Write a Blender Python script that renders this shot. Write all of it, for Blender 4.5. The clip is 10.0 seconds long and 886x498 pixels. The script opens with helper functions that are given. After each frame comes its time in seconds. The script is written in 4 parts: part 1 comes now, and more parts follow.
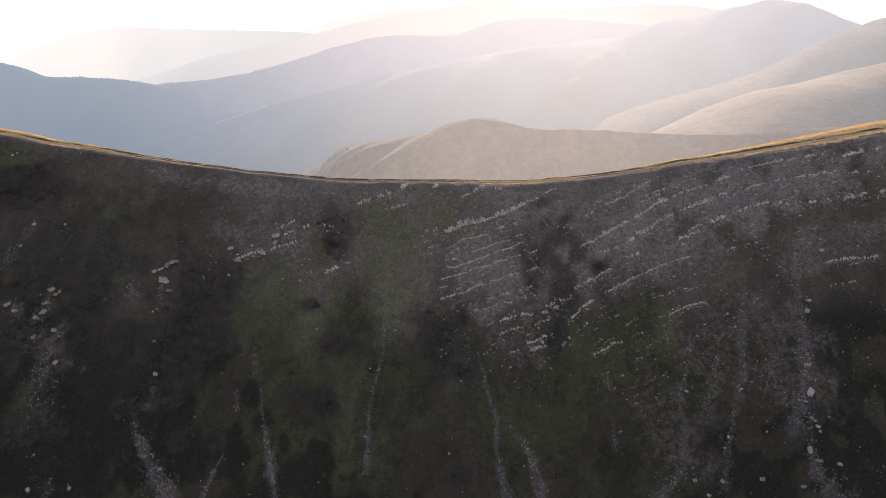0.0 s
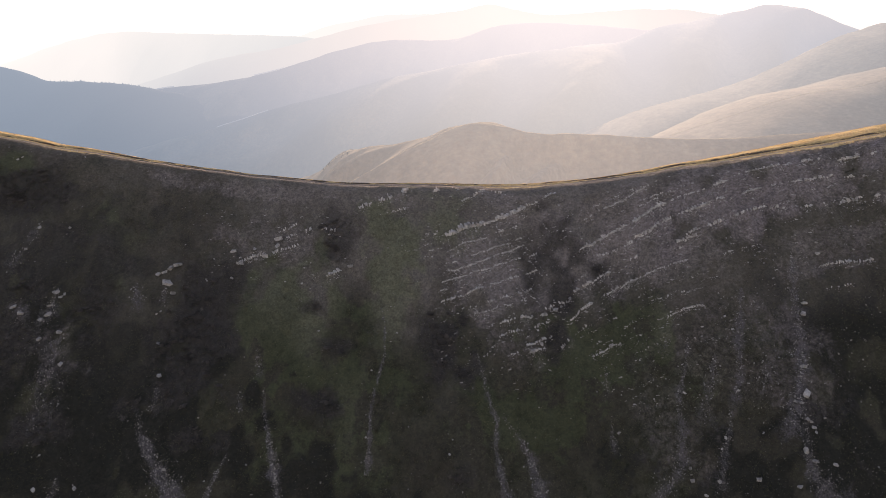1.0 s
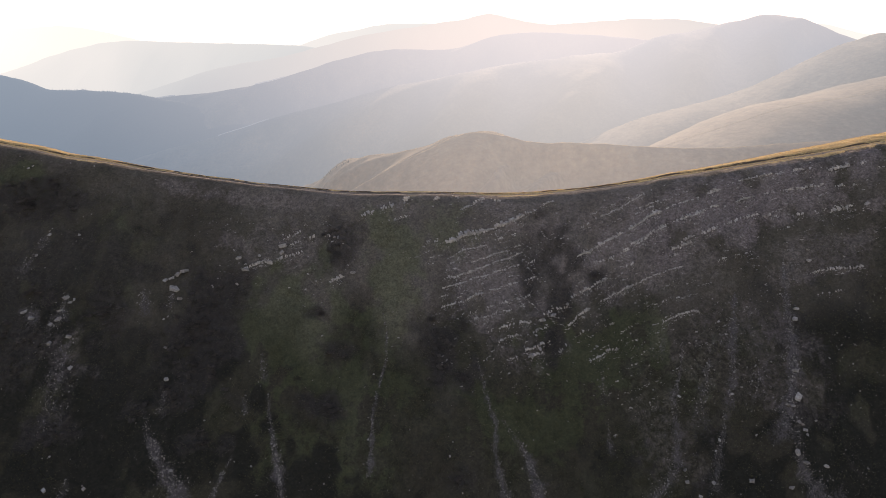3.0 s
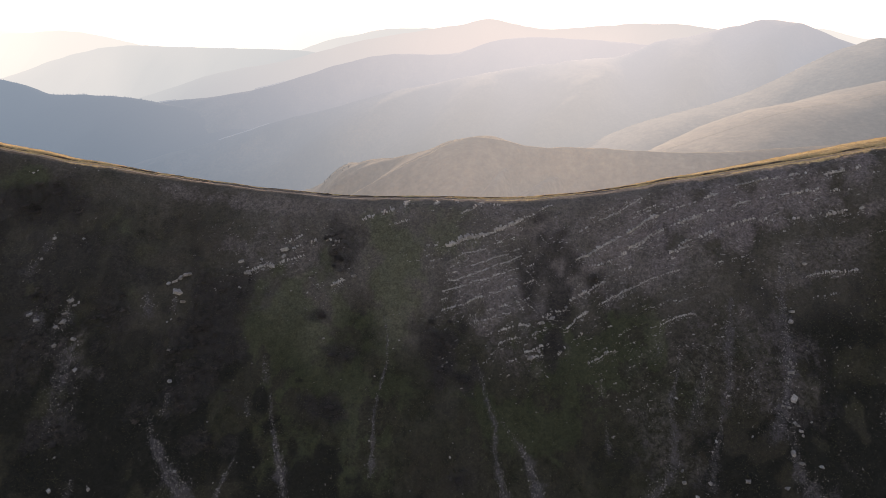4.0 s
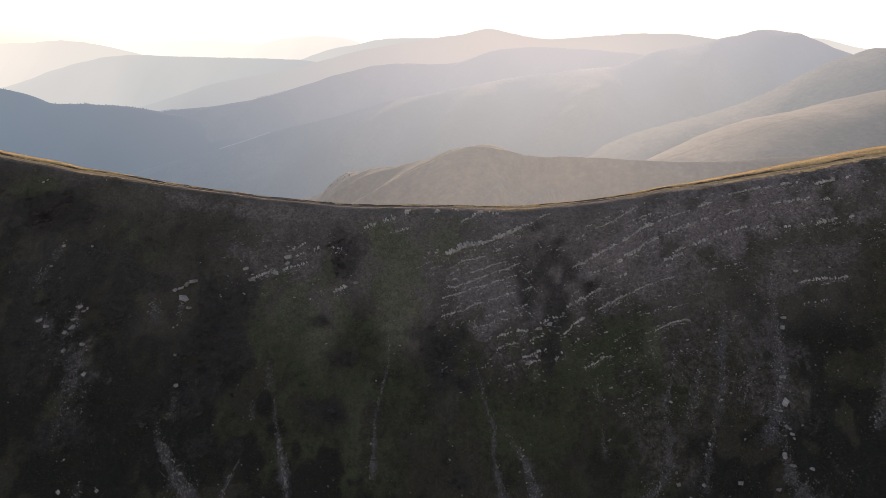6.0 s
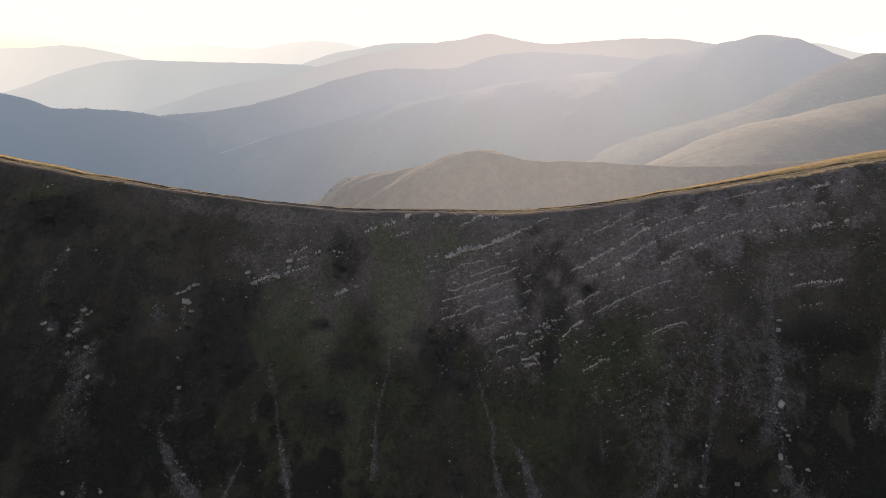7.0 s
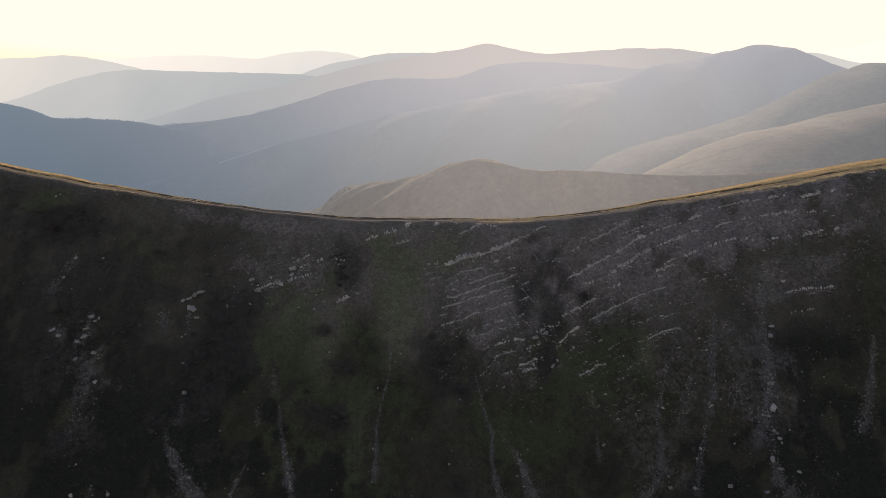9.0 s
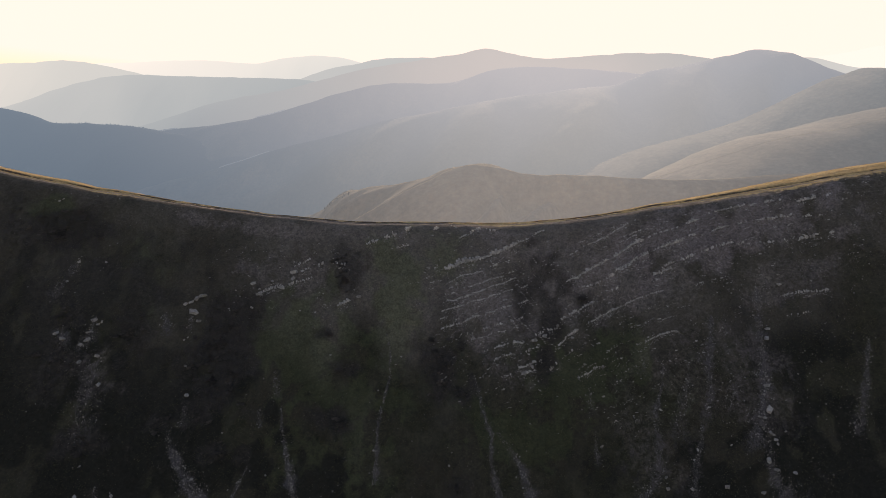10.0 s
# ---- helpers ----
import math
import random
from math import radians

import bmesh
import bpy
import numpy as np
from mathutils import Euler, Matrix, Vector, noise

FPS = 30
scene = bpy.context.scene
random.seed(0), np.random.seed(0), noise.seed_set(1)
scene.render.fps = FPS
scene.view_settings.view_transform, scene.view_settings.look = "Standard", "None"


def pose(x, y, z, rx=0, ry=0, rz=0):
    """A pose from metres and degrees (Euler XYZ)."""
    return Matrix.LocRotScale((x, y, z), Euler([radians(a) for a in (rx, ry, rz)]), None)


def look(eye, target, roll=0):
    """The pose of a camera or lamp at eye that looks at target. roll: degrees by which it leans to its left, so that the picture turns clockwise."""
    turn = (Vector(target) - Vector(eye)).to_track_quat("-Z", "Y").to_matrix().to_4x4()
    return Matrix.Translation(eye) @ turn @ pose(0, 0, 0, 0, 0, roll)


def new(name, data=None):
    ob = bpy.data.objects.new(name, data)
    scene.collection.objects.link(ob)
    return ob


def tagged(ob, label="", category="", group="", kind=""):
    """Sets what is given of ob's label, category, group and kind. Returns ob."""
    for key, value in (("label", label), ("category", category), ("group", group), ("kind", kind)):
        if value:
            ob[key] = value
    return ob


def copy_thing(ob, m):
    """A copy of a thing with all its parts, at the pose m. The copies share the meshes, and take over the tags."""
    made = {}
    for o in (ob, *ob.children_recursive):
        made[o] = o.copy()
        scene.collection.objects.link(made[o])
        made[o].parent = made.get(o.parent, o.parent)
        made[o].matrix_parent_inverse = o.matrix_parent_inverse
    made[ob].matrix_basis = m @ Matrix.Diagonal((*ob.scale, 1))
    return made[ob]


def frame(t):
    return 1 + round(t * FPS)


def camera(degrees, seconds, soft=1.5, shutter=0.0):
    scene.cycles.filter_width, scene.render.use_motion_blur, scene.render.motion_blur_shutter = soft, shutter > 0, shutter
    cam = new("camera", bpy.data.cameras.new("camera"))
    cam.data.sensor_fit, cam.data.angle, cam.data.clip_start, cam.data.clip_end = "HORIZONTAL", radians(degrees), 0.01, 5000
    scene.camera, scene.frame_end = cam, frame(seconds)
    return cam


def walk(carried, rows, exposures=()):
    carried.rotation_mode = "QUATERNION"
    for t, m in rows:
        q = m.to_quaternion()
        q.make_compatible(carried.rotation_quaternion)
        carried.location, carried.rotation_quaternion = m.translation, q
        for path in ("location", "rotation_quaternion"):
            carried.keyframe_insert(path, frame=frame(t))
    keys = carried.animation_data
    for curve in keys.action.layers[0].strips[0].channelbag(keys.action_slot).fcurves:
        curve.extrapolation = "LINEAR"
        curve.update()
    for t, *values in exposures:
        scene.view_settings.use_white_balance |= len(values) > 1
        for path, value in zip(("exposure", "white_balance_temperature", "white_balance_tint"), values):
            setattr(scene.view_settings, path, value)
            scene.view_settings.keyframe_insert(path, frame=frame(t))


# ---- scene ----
# camera and path: seconds, eye, yaw, pitch, roll
cam = camera(66.0, 10.0, soft=0.9)
EYE = 150.0
PATH = [
    (0.0, 0.00, 0.00, 0.00, 0.000, -18.374, 0.000),
    (0.5, -0.13, -1.00, 0.22, -0.013, -18.204, -0.016),
    (1.0, -0.23, -2.01, 0.44, -0.022, -18.032, -0.030),
    (1.5, -0.31, -3.05, 0.67, -0.028, -17.859, -0.042),
    (2.0, -0.37, -4.11, 0.92, -0.031, -17.684, -0.054),
    (2.5, -0.41, -5.18, 1.16, -0.032, -17.509, -0.063),
    (4.0, -0.47, -8.45, 1.92, -0.028, -16.976, -0.083),
    (4.5, -0.47, -9.56, 2.18, -0.027, -16.796, -0.086),
    (5.0, -0.47, -10.67, 2.43, -0.027, -16.616, -0.088),
    (5.5, -0.47, -11.78, 2.68, -0.029, -16.434, -0.088),
    (7.0, -0.48, -15.10, 3.41, -0.049, -15.884, -0.079),
    (7.5, -0.49, -16.20, 3.64, -0.063, -15.699, -0.073),
    (8.0, -0.52, -17.28, 3.86, -0.081, -15.513, -0.064),
    (8.5, -0.56, -18.35, 4.07, -0.105, -15.326, -0.055),
    (9.0, -0.61, -19.41, 4.27, -0.135, -15.138, -0.043),
    (9.5, -0.68, -20.45, 4.46, -0.171, -14.950, -0.030),
    (10.0, -0.78, -21.47, 4.63, -0.215, -14.761, -0.015),
]
walk(cam, [(t, pose(x, y, EYE + z, 90 + pitch, roll, yaw)) for t, x, y, z, yaw, pitch, roll in PATH],
     exposures=[(0.0, 0.92, 8900, 29), (2.5, 0.78, 8850, 27), (5.0, 0.49, 8750, 26), (7.5, 0.28, 8600, 24), (10.0, 0.1, 8450, 23)])

# sky and sun: low evening sun ahead of the camera and a little to its right
SUN_EL, SUN_AZ = 17.0, 9.0
# thick evening haze: the brightest that the milky sky becomes
SKY_HAZE = (6.3, 6.22, 6.42)
world = bpy.data.worlds.new("evening_sky")
scene.world = world
world.use_nodes = True
wn = world.node_tree.nodes
sky = wn.new("ShaderNodeTexSky")
sky.sky_type, sky.sun_disc = "NISHITA", False
sky.sun_elevation, sky.sun_rotation = radians(SUN_EL), radians(SUN_AZ)
sky.altitude, sky.air_density, sky.dust_density, sky.ozone_density = 1200, 1.0, 0.8, 1.0
wn["Background"].inputs["Strength"].default_value = 0.15
haze = wn.new("ShaderNodeMix")
haze.data_type, haze.blend_type = "RGBA", "DARKEN"
haze.inputs[0].default_value, haze.inputs[7].default_value = 1.0, (*SKY_HAZE, 1.0)
world.node_tree.links.new(sky.outputs["Color"], haze.inputs[6])
world.node_tree.links.new(haze.outputs[2], wn["Background"].inputs["Color"])
SUN_DIR = Vector((math.sin(radians(SUN_AZ)) * math.cos(radians(SUN_EL)), math.cos(radians(SUN_AZ)) * math.cos(radians(SUN_EL)), math.sin(radians(SUN_EL))))
sun_data = bpy.data.lights.new("sun", "SUN")
sun_data.energy, sun_data.angle, sun_data.color = 3.6, radians(0.6), (1.0, 0.90, 0.76)
sun = new("sun", sun_data)
sun.matrix_world = look(SUN_DIR * 300, (0, 0, 0))


# ---- materials ----
def material(name):
    m = bpy.data.materials.new(name)
    m.use_nodes = True
    m.node_tree.nodes.clear()
    return m, m.node_tree


def node(tree, kind, **values):
    n = tree.nodes.new(kind)
    for key, v in values.items():
        if key in ("operation", "blend_type", "data_type", "attribute_name", "noise_dimensions", "feature"):
            if key == "operation":
                n.operation = v
            elif key == "blend_type":
                n.blend_type = v
            elif key == "data_type":
                n.data_type = v
            elif key == "attribute_name":
                n.attribute_name = v
            elif key == "feature":
                n.feature = v
        else:
            n.inputs[key.replace("_", " ")].default_value = v
    return n


def link(tree, a, b):
    tree.links.new(a, b)


def noise_value(tree, scale, detail=4.0, stretch=None, rough=0.55):
    g = node(tree, "ShaderNodeNewGeometry")
    n = node(tree, "ShaderNodeTexNoise", Scale=scale, Detail=detail, Roughness=rough)
    if stretch:
        v = node(tree, "ShaderNodeVectorMath", operation="MULTIPLY")
        v.inputs[1].default_value = stretch
        link(tree, g.outputs["Position"], v.inputs[0])
        link(tree, v.outputs[0], n.inputs["Vector"])
    else:
        link(tree, g.outputs["Position"], n.inputs["Vector"])
    return n.outputs["Fac"]


def ramp(tree, value, stops):
    r = node(tree, "ShaderNodeValToRGB")
    e = r.color_ramp.elements
    while len(e) < len(stops):
        e.new(0.5)
    for k, (p, c) in enumerate(stops):
        e[k].position, e[k].color = p, (*c, 1.0)
    link(tree, value, r.inputs["Fac"])
    return r.outputs["Color"]


def mix(tree, fac, a, b, kind="MIX"):
    n = tree.nodes.new("ShaderNodeMix")
    n.data_type, n.blend_type = "RGBA", kind
    for slot, v in ((n.inputs[0], fac), (n.inputs[6], a), (n.inputs[7], b)):
        if isinstance(v, (int, float)):
            slot.default_value = v
        elif isinstance(v, tuple):
            slot.default_value = (*v, 1.0)
        else:
            link(tree, v, slot)
    return n.outputs[2]


def math_node(tree, op, a, b=None, clamp=False):
    n = tree.nodes.new("ShaderNodeMath")
    n.operation, n.use_clamp = op, clamp
    for slot, v in zip(n.inputs, (a, b)):
        if v is None:
            continue
        if isinstance(v, (int, float)):
            slot.default_value = v
        else:
            link(tree, v, slot)
    return n.outputs[0]


def finish(tree, shader):
    out = tree.nodes.new("ShaderNodeOutputMaterial")
    link(tree, shader, out.inputs["Surface"])


def surface(tree, colour, roughness=0.9, bump=None, strength=0.4, distance=0.1, translucent=0.0):
    b = tree.nodes.new("ShaderNodeBsdfPrincipled")
    link(tree, colour, b.inputs["Base Color"])
    b.inputs["Roughness"].default_value = roughness
    b.inputs["Specular IOR Level"].default_value = 0.2
    if bump is not None:
        n = node(tree, "ShaderNodeBump", Strength=strength, Distance=distance)
        link(tree, bump, n.inputs["Height"])
        link(tree, n.outputs[0], b.inputs["Normal"])
    if translucent:
        tr = tree.nodes.new("ShaderNodeBsdfTranslucent")
        link(tree, colour, tr.inputs["Color"])
        m = tree.nodes.new("ShaderNodeMixShader")
        m.inputs[0].default_value = translucent
        link(tree, b.outputs[0], m.inputs[1])
        link(tree, tr.outputs[0], m.inputs[2])
        return m.outputs[0]
    return b.outputs[0]


def attribute(tree, name):
    n = tree.nodes.new("ShaderNodeAttribute")
    n.attribute_name = name
    return n.outputs["Fac"]


def ground_material():
    m, t = material("mountain_turf")
    fine, mid, broad = noise_value(t, 1.9, 7, rough=0.75), noise_value(t, 0.35, 5, rough=0.65), noise_value(t, 0.05, 4)
    speck = noise_value(t, 0.9, 5, (1, 0.8, 1), 0.7)
    turf = mix(t, ramp(t, mid, [(0.36, (0, 0, 0)), (0.62, (1, 1, 1))]), (0.040, 0.039, 0.024), (0.064, 0.057, 0.039))
    turf = mix(t, ramp(t, broad, [(0.4, (0, 0, 0)), (0.62, (0.8, 0.8, 0.8))]), turf, (0.056, 0.047, 0.035))
    stony = mix(t, ramp(t, fine, [(0.40, (0, 0, 0)), (0.62, (1, 1, 1))]), (0.142, 0.115, 0.112), (0.232, 0.186, 0.181))
    ragged = math_node(t, "ADD", math_node(t, "MULTIPLY", math_node(t, "SUBTRACT", speck, 0.5), 1.5), math_node(t, "MULTIPLY", math_node(t, "SUBTRACT", mid, 0.5), 0.9))

    def edge(name, low=0.22, high=0.55):
        a = attribute(t, name)
        cut = ramp(t, math_node(t, "ADD", a, ragged), [(low, (0, 0, 0)), (high, (1, 1, 1))])
        return math_node(t, "MULTIPLY", cut, ramp(t, a, [(0.02, (0, 0, 0)), (0.22, (1, 1, 1))]))

    c = mix(t, edge("lush"), turf, mix(t, mid, (0.046, 0.051, 0.027), (0.076, 0.076, 0.044)))
    # moor brown, deepened to carry the dimmer lower corners too
    c = mix(t, edge("moor_dim"), c, mix(t, mid, (0.018, 0.017, 0.013), (0.035, 0.032, 0.025)))
    c = mix(t, edge("stony", 0.02, 1.05), c, stony)
    c = mix(t, edge("heath", 0.04, 0.80), c, mix(t, speck, (0.032, 0.028, 0.025), (0.064, 0.054, 0.048)))
    # dried turf, paled further to stand for sun haze on the upper slope
    hazed_turf = mix(t, fine, (0.168, 0.138, 0.120), (0.300, 0.248, 0.218))
    hazed_turf = mix(t, math_node(t, "MULTIPLY", attribute(t, "lush"), 1.3, True), hazed_turf, mix(t, fine, (0.142, 0.132, 0.090), (0.246, 0.226, 0.158)))
    c = mix(t, attribute(t, "sere_haze"), c, hazed_turf)
    c = mix(t, edge("dry", 0.3, 0.6), c, mix(t, mid, (0.42, 0.30, 0.145), (0.56, 0.42, 0.23)))
    c = mix(t, 1.0, c, ramp(t, fine, [(0.30, (0.62, 0.62, 0.63)), (0.72, (1.42, 1.42, 1.40))]), "MULTIPLY")
    c = mix(t, 1.0, c, ramp(t, speck, [(0.34, (0.78, 0.78, 0.79)), (0.66, (1.22, 1.22, 1.21))]), "MULTIPLY")
    grit = noise_value(t, 3.4, 4, rough=0.8)
    loose = math_node(t, "ADD", attribute(t, "scree"), math_node(t, "MULTIPLY", math_node(t, "SUBTRACT", grit, 0.5), 1.9))
    loose = math_node(t, "ADD", loose, math_node(t, "MULTIPLY", math_node(t, "SUBTRACT", speck, 0.5), 1.2))
    loose = math_node(t, "MULTIPLY", ramp(t, loose, [(0.19, (0, 0, 0)), (0.68, (1, 1, 1))]), ramp(t, attribute(t, "scree"), [(0.04, (0, 0, 0)), (0.22, (1, 1, 1))]))
    c = mix(t, loose, c, mix(t, ramp(t, grit, [(0.35, (0, 0, 0)), (0.7, (1, 1, 1))]), (0.068, 0.058, 0.058), (0.168, 0.146, 0.144)))
    finish(t, surface(t, c, 0.95, fine, 0.7, 0.35))
    return m


def rock_material(name="pale_limestone", gain=1.0):
    m, t = material(name)
    fine, mid = noise_value(t, 2.6, 6, rough=0.65), noise_value(t, 0.5, 4, (1, 1, 0.35))
    info = t.nodes.new("ShaderNodeObjectInfo")
    isl = t.nodes.new("ShaderNodeNewGeometry")
    c = ramp(t, fine, [(0.3, (0.30, 0.265, 0.238)), (0.5, (0.49, 0.44, 0.40)), (0.75, (0.66, 0.60, 0.55))])
    c = mix(t, ramp(t, mid, [(0.46, (0, 0, 0)), (0.70, (0.7, 0.7, 0.7))]), c, (0.16, 0.14, 0.12))
    tone = math_node(t, "ADD", math_node(t, "MULTIPLY", math_node(t, "ADD", info.outputs["Random"], isl.outputs["Random Per Island"]), 0.45 * gain), 0.6 * gain)
    grey = t.nodes.new("ShaderNodeCombineColor")
    for k in range(3):
        link(t, tone, grey.inputs[k])
    c = mix(t, 1.0, c, grey.outputs[0], "MULTIPLY")
    finish(t, surface(t, c, 0.9, fine, 0.6, 0.12))
    return m


def leaf_material(name, dark, light, translucent=0.25):
    m, t = material(name)
    g = t.nodes.new("ShaderNodeNewGeometry")
    info = t.nodes.new("ShaderNodeObjectInfo")
    v = math_node(t, "MULTIPLY", math_node(t, "ADD", g.outputs["Random Per Island"], info.outputs["Random"]), 0.5)
    c = mix(t, v, dark, light)
    c = mix(t, 1.0, c, ramp(t, noise_value(t, 0.4, 3), [(0.3, (0.6, 0.6, 0.6)), (0.7, (1.3, 1.25, 1.2))]), "MULTIPLY")
    finish(t, surface(t, c, 0.8, translucent=translucent))
    return m


def bark_material():
    m, t = material("grey_bark")
    finish(t, surface(t, ramp(t, noise_value(t, 9.0, 4, (1, 1, 0.2)), [(0.3, (0.05, 0.042, 0.035)), (0.7, (0.14, 0.12, 0.10))]), 0.9))
    return m


def track_material(name="pale_track_dirt", gain=1.0):
    m, t = material(name)
    fine = noise_value(t, 3.0, 6)
    c = ramp(t, fine, [(p, tuple(gain * k for k in col)) for p, col in ((0.3, (0.25, 0.175, 0.125)), (0.6, (0.46, 0.36, 0.285)), (0.8, (0.58, 0.48, 0.40)))])
    finish(t, surface(t, c, 0.95, fine, 0.5, 0.05))
    return m


def hill_material(name, low, high, mottle, gain=1.0, translucent=0.0):
    """Turf or wood of a far hill, with haze painted on as emission by distance."""
    m, t = material(name)
    a, b, f = noise_value(t, 0.0065, 6, (1, 0.5, 1), 0.65), noise_value(t, 0.025, 6, (1, 0.6, 1), 0.7), noise_value(t, 0.11, 4, rough=0.7)
    c = mix(t, ramp(t, a, [(0.38, (0, 0, 0)), (0.62, (1, 1, 1))]), low, high)
    c = mix(t, ramp(t, b, [(0.48, (0, 0, 0)), (0.7, (1, 1, 1))]), c, mottle)
    c = mix(t, 1.0, c, ramp(t, f, [(0.34, (0.82, 0.82, 0.82)), (0.66, (1.16, 1.16, 1.16))]), "MULTIPLY")
    c = mix(t, 1.0, c, ramp(t, noise_value(t, 0.35, 3, (0.5, 1, 1)), [(0.3, (0.90, 0.90, 0.90)), (0.7, (1.1, 1.1, 1.1))]), "MULTIPLY")
    shader = surface(t, c, 0.95, b, 0.4, 6.0, translucent)
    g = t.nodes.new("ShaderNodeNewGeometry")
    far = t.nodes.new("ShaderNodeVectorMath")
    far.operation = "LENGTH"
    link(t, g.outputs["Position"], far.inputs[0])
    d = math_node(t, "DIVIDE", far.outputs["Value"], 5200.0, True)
    air = ramp(t, d, HAZE_GLOW)
    veil = ramp(t, d, HAZE_COVER)
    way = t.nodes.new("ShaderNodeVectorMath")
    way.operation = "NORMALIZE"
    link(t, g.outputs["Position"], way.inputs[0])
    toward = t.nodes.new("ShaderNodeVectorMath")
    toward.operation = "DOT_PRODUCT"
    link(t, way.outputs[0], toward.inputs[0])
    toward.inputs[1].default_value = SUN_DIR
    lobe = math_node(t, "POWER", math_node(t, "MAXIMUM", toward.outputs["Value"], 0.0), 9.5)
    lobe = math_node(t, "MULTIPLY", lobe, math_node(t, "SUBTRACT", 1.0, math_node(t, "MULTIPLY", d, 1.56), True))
    warm = mix(t, lobe, (1.0, 1.0, 1.0), SUNWARD_GLOW)
    # emission stands in for air light; the slope itself gives none
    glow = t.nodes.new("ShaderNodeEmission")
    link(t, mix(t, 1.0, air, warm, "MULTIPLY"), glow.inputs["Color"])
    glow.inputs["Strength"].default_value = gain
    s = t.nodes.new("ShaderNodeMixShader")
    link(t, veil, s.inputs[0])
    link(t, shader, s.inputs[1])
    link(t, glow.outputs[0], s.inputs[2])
    finish(t, s.outputs[0])
    return m


# painted haze by metres / 5200: emission colour, cover, and gain towards the sun
HAZE_GLOW = [(0.0, (0.043, 0.075, 0.113)), (0.14, (0.046, 0.083, 0.126)), (0.27, (0.080, 0.148, 0.226)), (0.36, (0.100, 0.184, 0.290)), (0.46, (0.146, 0.244, 0.364)), (0.58, (0.285, 0.402, 0.510)), (0.645, (0.375, 0.492, 0.590)), (0.72, (0.460, 0.575, 0.665)), (0.88, (0.55, 0.66, 0.73)), (1.0, (0.78, 0.86, 0.90))]
HAZE_COVER = [(0.0, (0.0, 0.0, 0.0)), (0.08, (0.36, 0.36, 0.36)), (0.14, (0.48, 0.48, 0.48)), (0.24, (0.60, 0.60, 0.60)), (0.36, (0.74, 0.74, 0.74)), (0.55, (0.88, 0.88, 0.88)), (0.9, (0.98, 0.98, 0.98))]
SUNWARD_GLOW = (12.9, 7.9, 5.7)

TURF, ROCK, BARK, DIRT = ground_material(), rock_material(), bark_material(), track_material()
# dark soil of the far rut, with its bank's shade put into the colour
SHADED_DIRT = track_material("shaded_rut_soil", 0.30)
GRAVEL = rock_material("weathered_scree_stone", 0.58)
BOULDER = rock_material("weathered_boulder_stone", 0.72)
SHRUB = leaf_material("dark_shrub_leaves", (0.100, 0.088, 0.080), (0.190, 0.164, 0.148), 0.4)
BLADES = leaf_material("slope_grass_blades", (0.074, 0.076, 0.046), (0.155, 0.149, 0.097), 0.4)
STRAW = leaf_material("golden_straw_blades", (0.52, 0.36, 0.155), (0.72, 0.54, 0.28), 0.5)
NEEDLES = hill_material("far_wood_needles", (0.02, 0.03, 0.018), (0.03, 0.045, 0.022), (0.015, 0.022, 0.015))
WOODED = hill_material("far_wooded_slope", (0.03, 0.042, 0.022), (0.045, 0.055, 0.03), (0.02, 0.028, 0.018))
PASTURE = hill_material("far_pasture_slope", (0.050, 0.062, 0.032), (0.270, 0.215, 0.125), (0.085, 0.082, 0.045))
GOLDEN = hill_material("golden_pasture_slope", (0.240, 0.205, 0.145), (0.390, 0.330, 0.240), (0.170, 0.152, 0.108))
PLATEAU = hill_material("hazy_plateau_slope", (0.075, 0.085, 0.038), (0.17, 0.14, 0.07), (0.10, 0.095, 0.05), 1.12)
# paler translucent straw for the added fringe that makes rim light on brows
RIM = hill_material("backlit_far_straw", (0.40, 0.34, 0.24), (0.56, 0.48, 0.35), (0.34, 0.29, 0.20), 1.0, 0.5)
LIT_CREST = hill_material("pale_lit_crest", (0.45, 0.42, 0.36), (0.5, 0.46, 0.4), (0.4, 0.37, 0.33), 1.12)


# ---- shape of the land ----
def value_noise(x, y, seed=0):
    """Smooth value noise on arrays, -1 to 1."""
    x, y = np.asarray(x, float), np.asarray(y, float)
    ix, iy = np.floor(x).astype(np.int64), np.floor(y).astype(np.int64)
    fx, fy = x - ix, y - iy
    fx, fy = fx * fx * fx * (fx * (fx * 6 - 15) + 10), fy * fy * fy * (fy * (fy * 6 - 15) + 10)

    def corner(a, b):
        n = (a * 374761393 + b * 668265263 + seed * 974634777) & 0xFFFFFFFF
        n = ((n ^ (n >> 13)) * 1274126177) & 0xFFFFFFFF
        n = ((n ^ (n >> 15)) * 2246822519) & 0xFFFFFFFF
        return (n & 0xFFFF) / 32767.5 - 1

    a, b = corner(ix, iy), corner(ix + 1, iy)
    c, d = corner(ix, iy + 1), corner(ix + 1, iy + 1)
    return (a + (b - a) * fx) * (1 - fy) + (c + (d - c) * fx) * fy


def fbm(x, y, octaves=4, seed=0):
    total, size = 0.0, 1.0
    for k in range(octaves):
        total = total + size * value_noise(x * 2 ** k + 13.7 * k, y * 2 ** k - 7.3 * k, seed + k)
        size *= 0.5
    return total


def smooth(a, b, v):
    t = np.clip((v - a) / (b - a), 0, 1)
    return t * t * (3 - 2 * t)


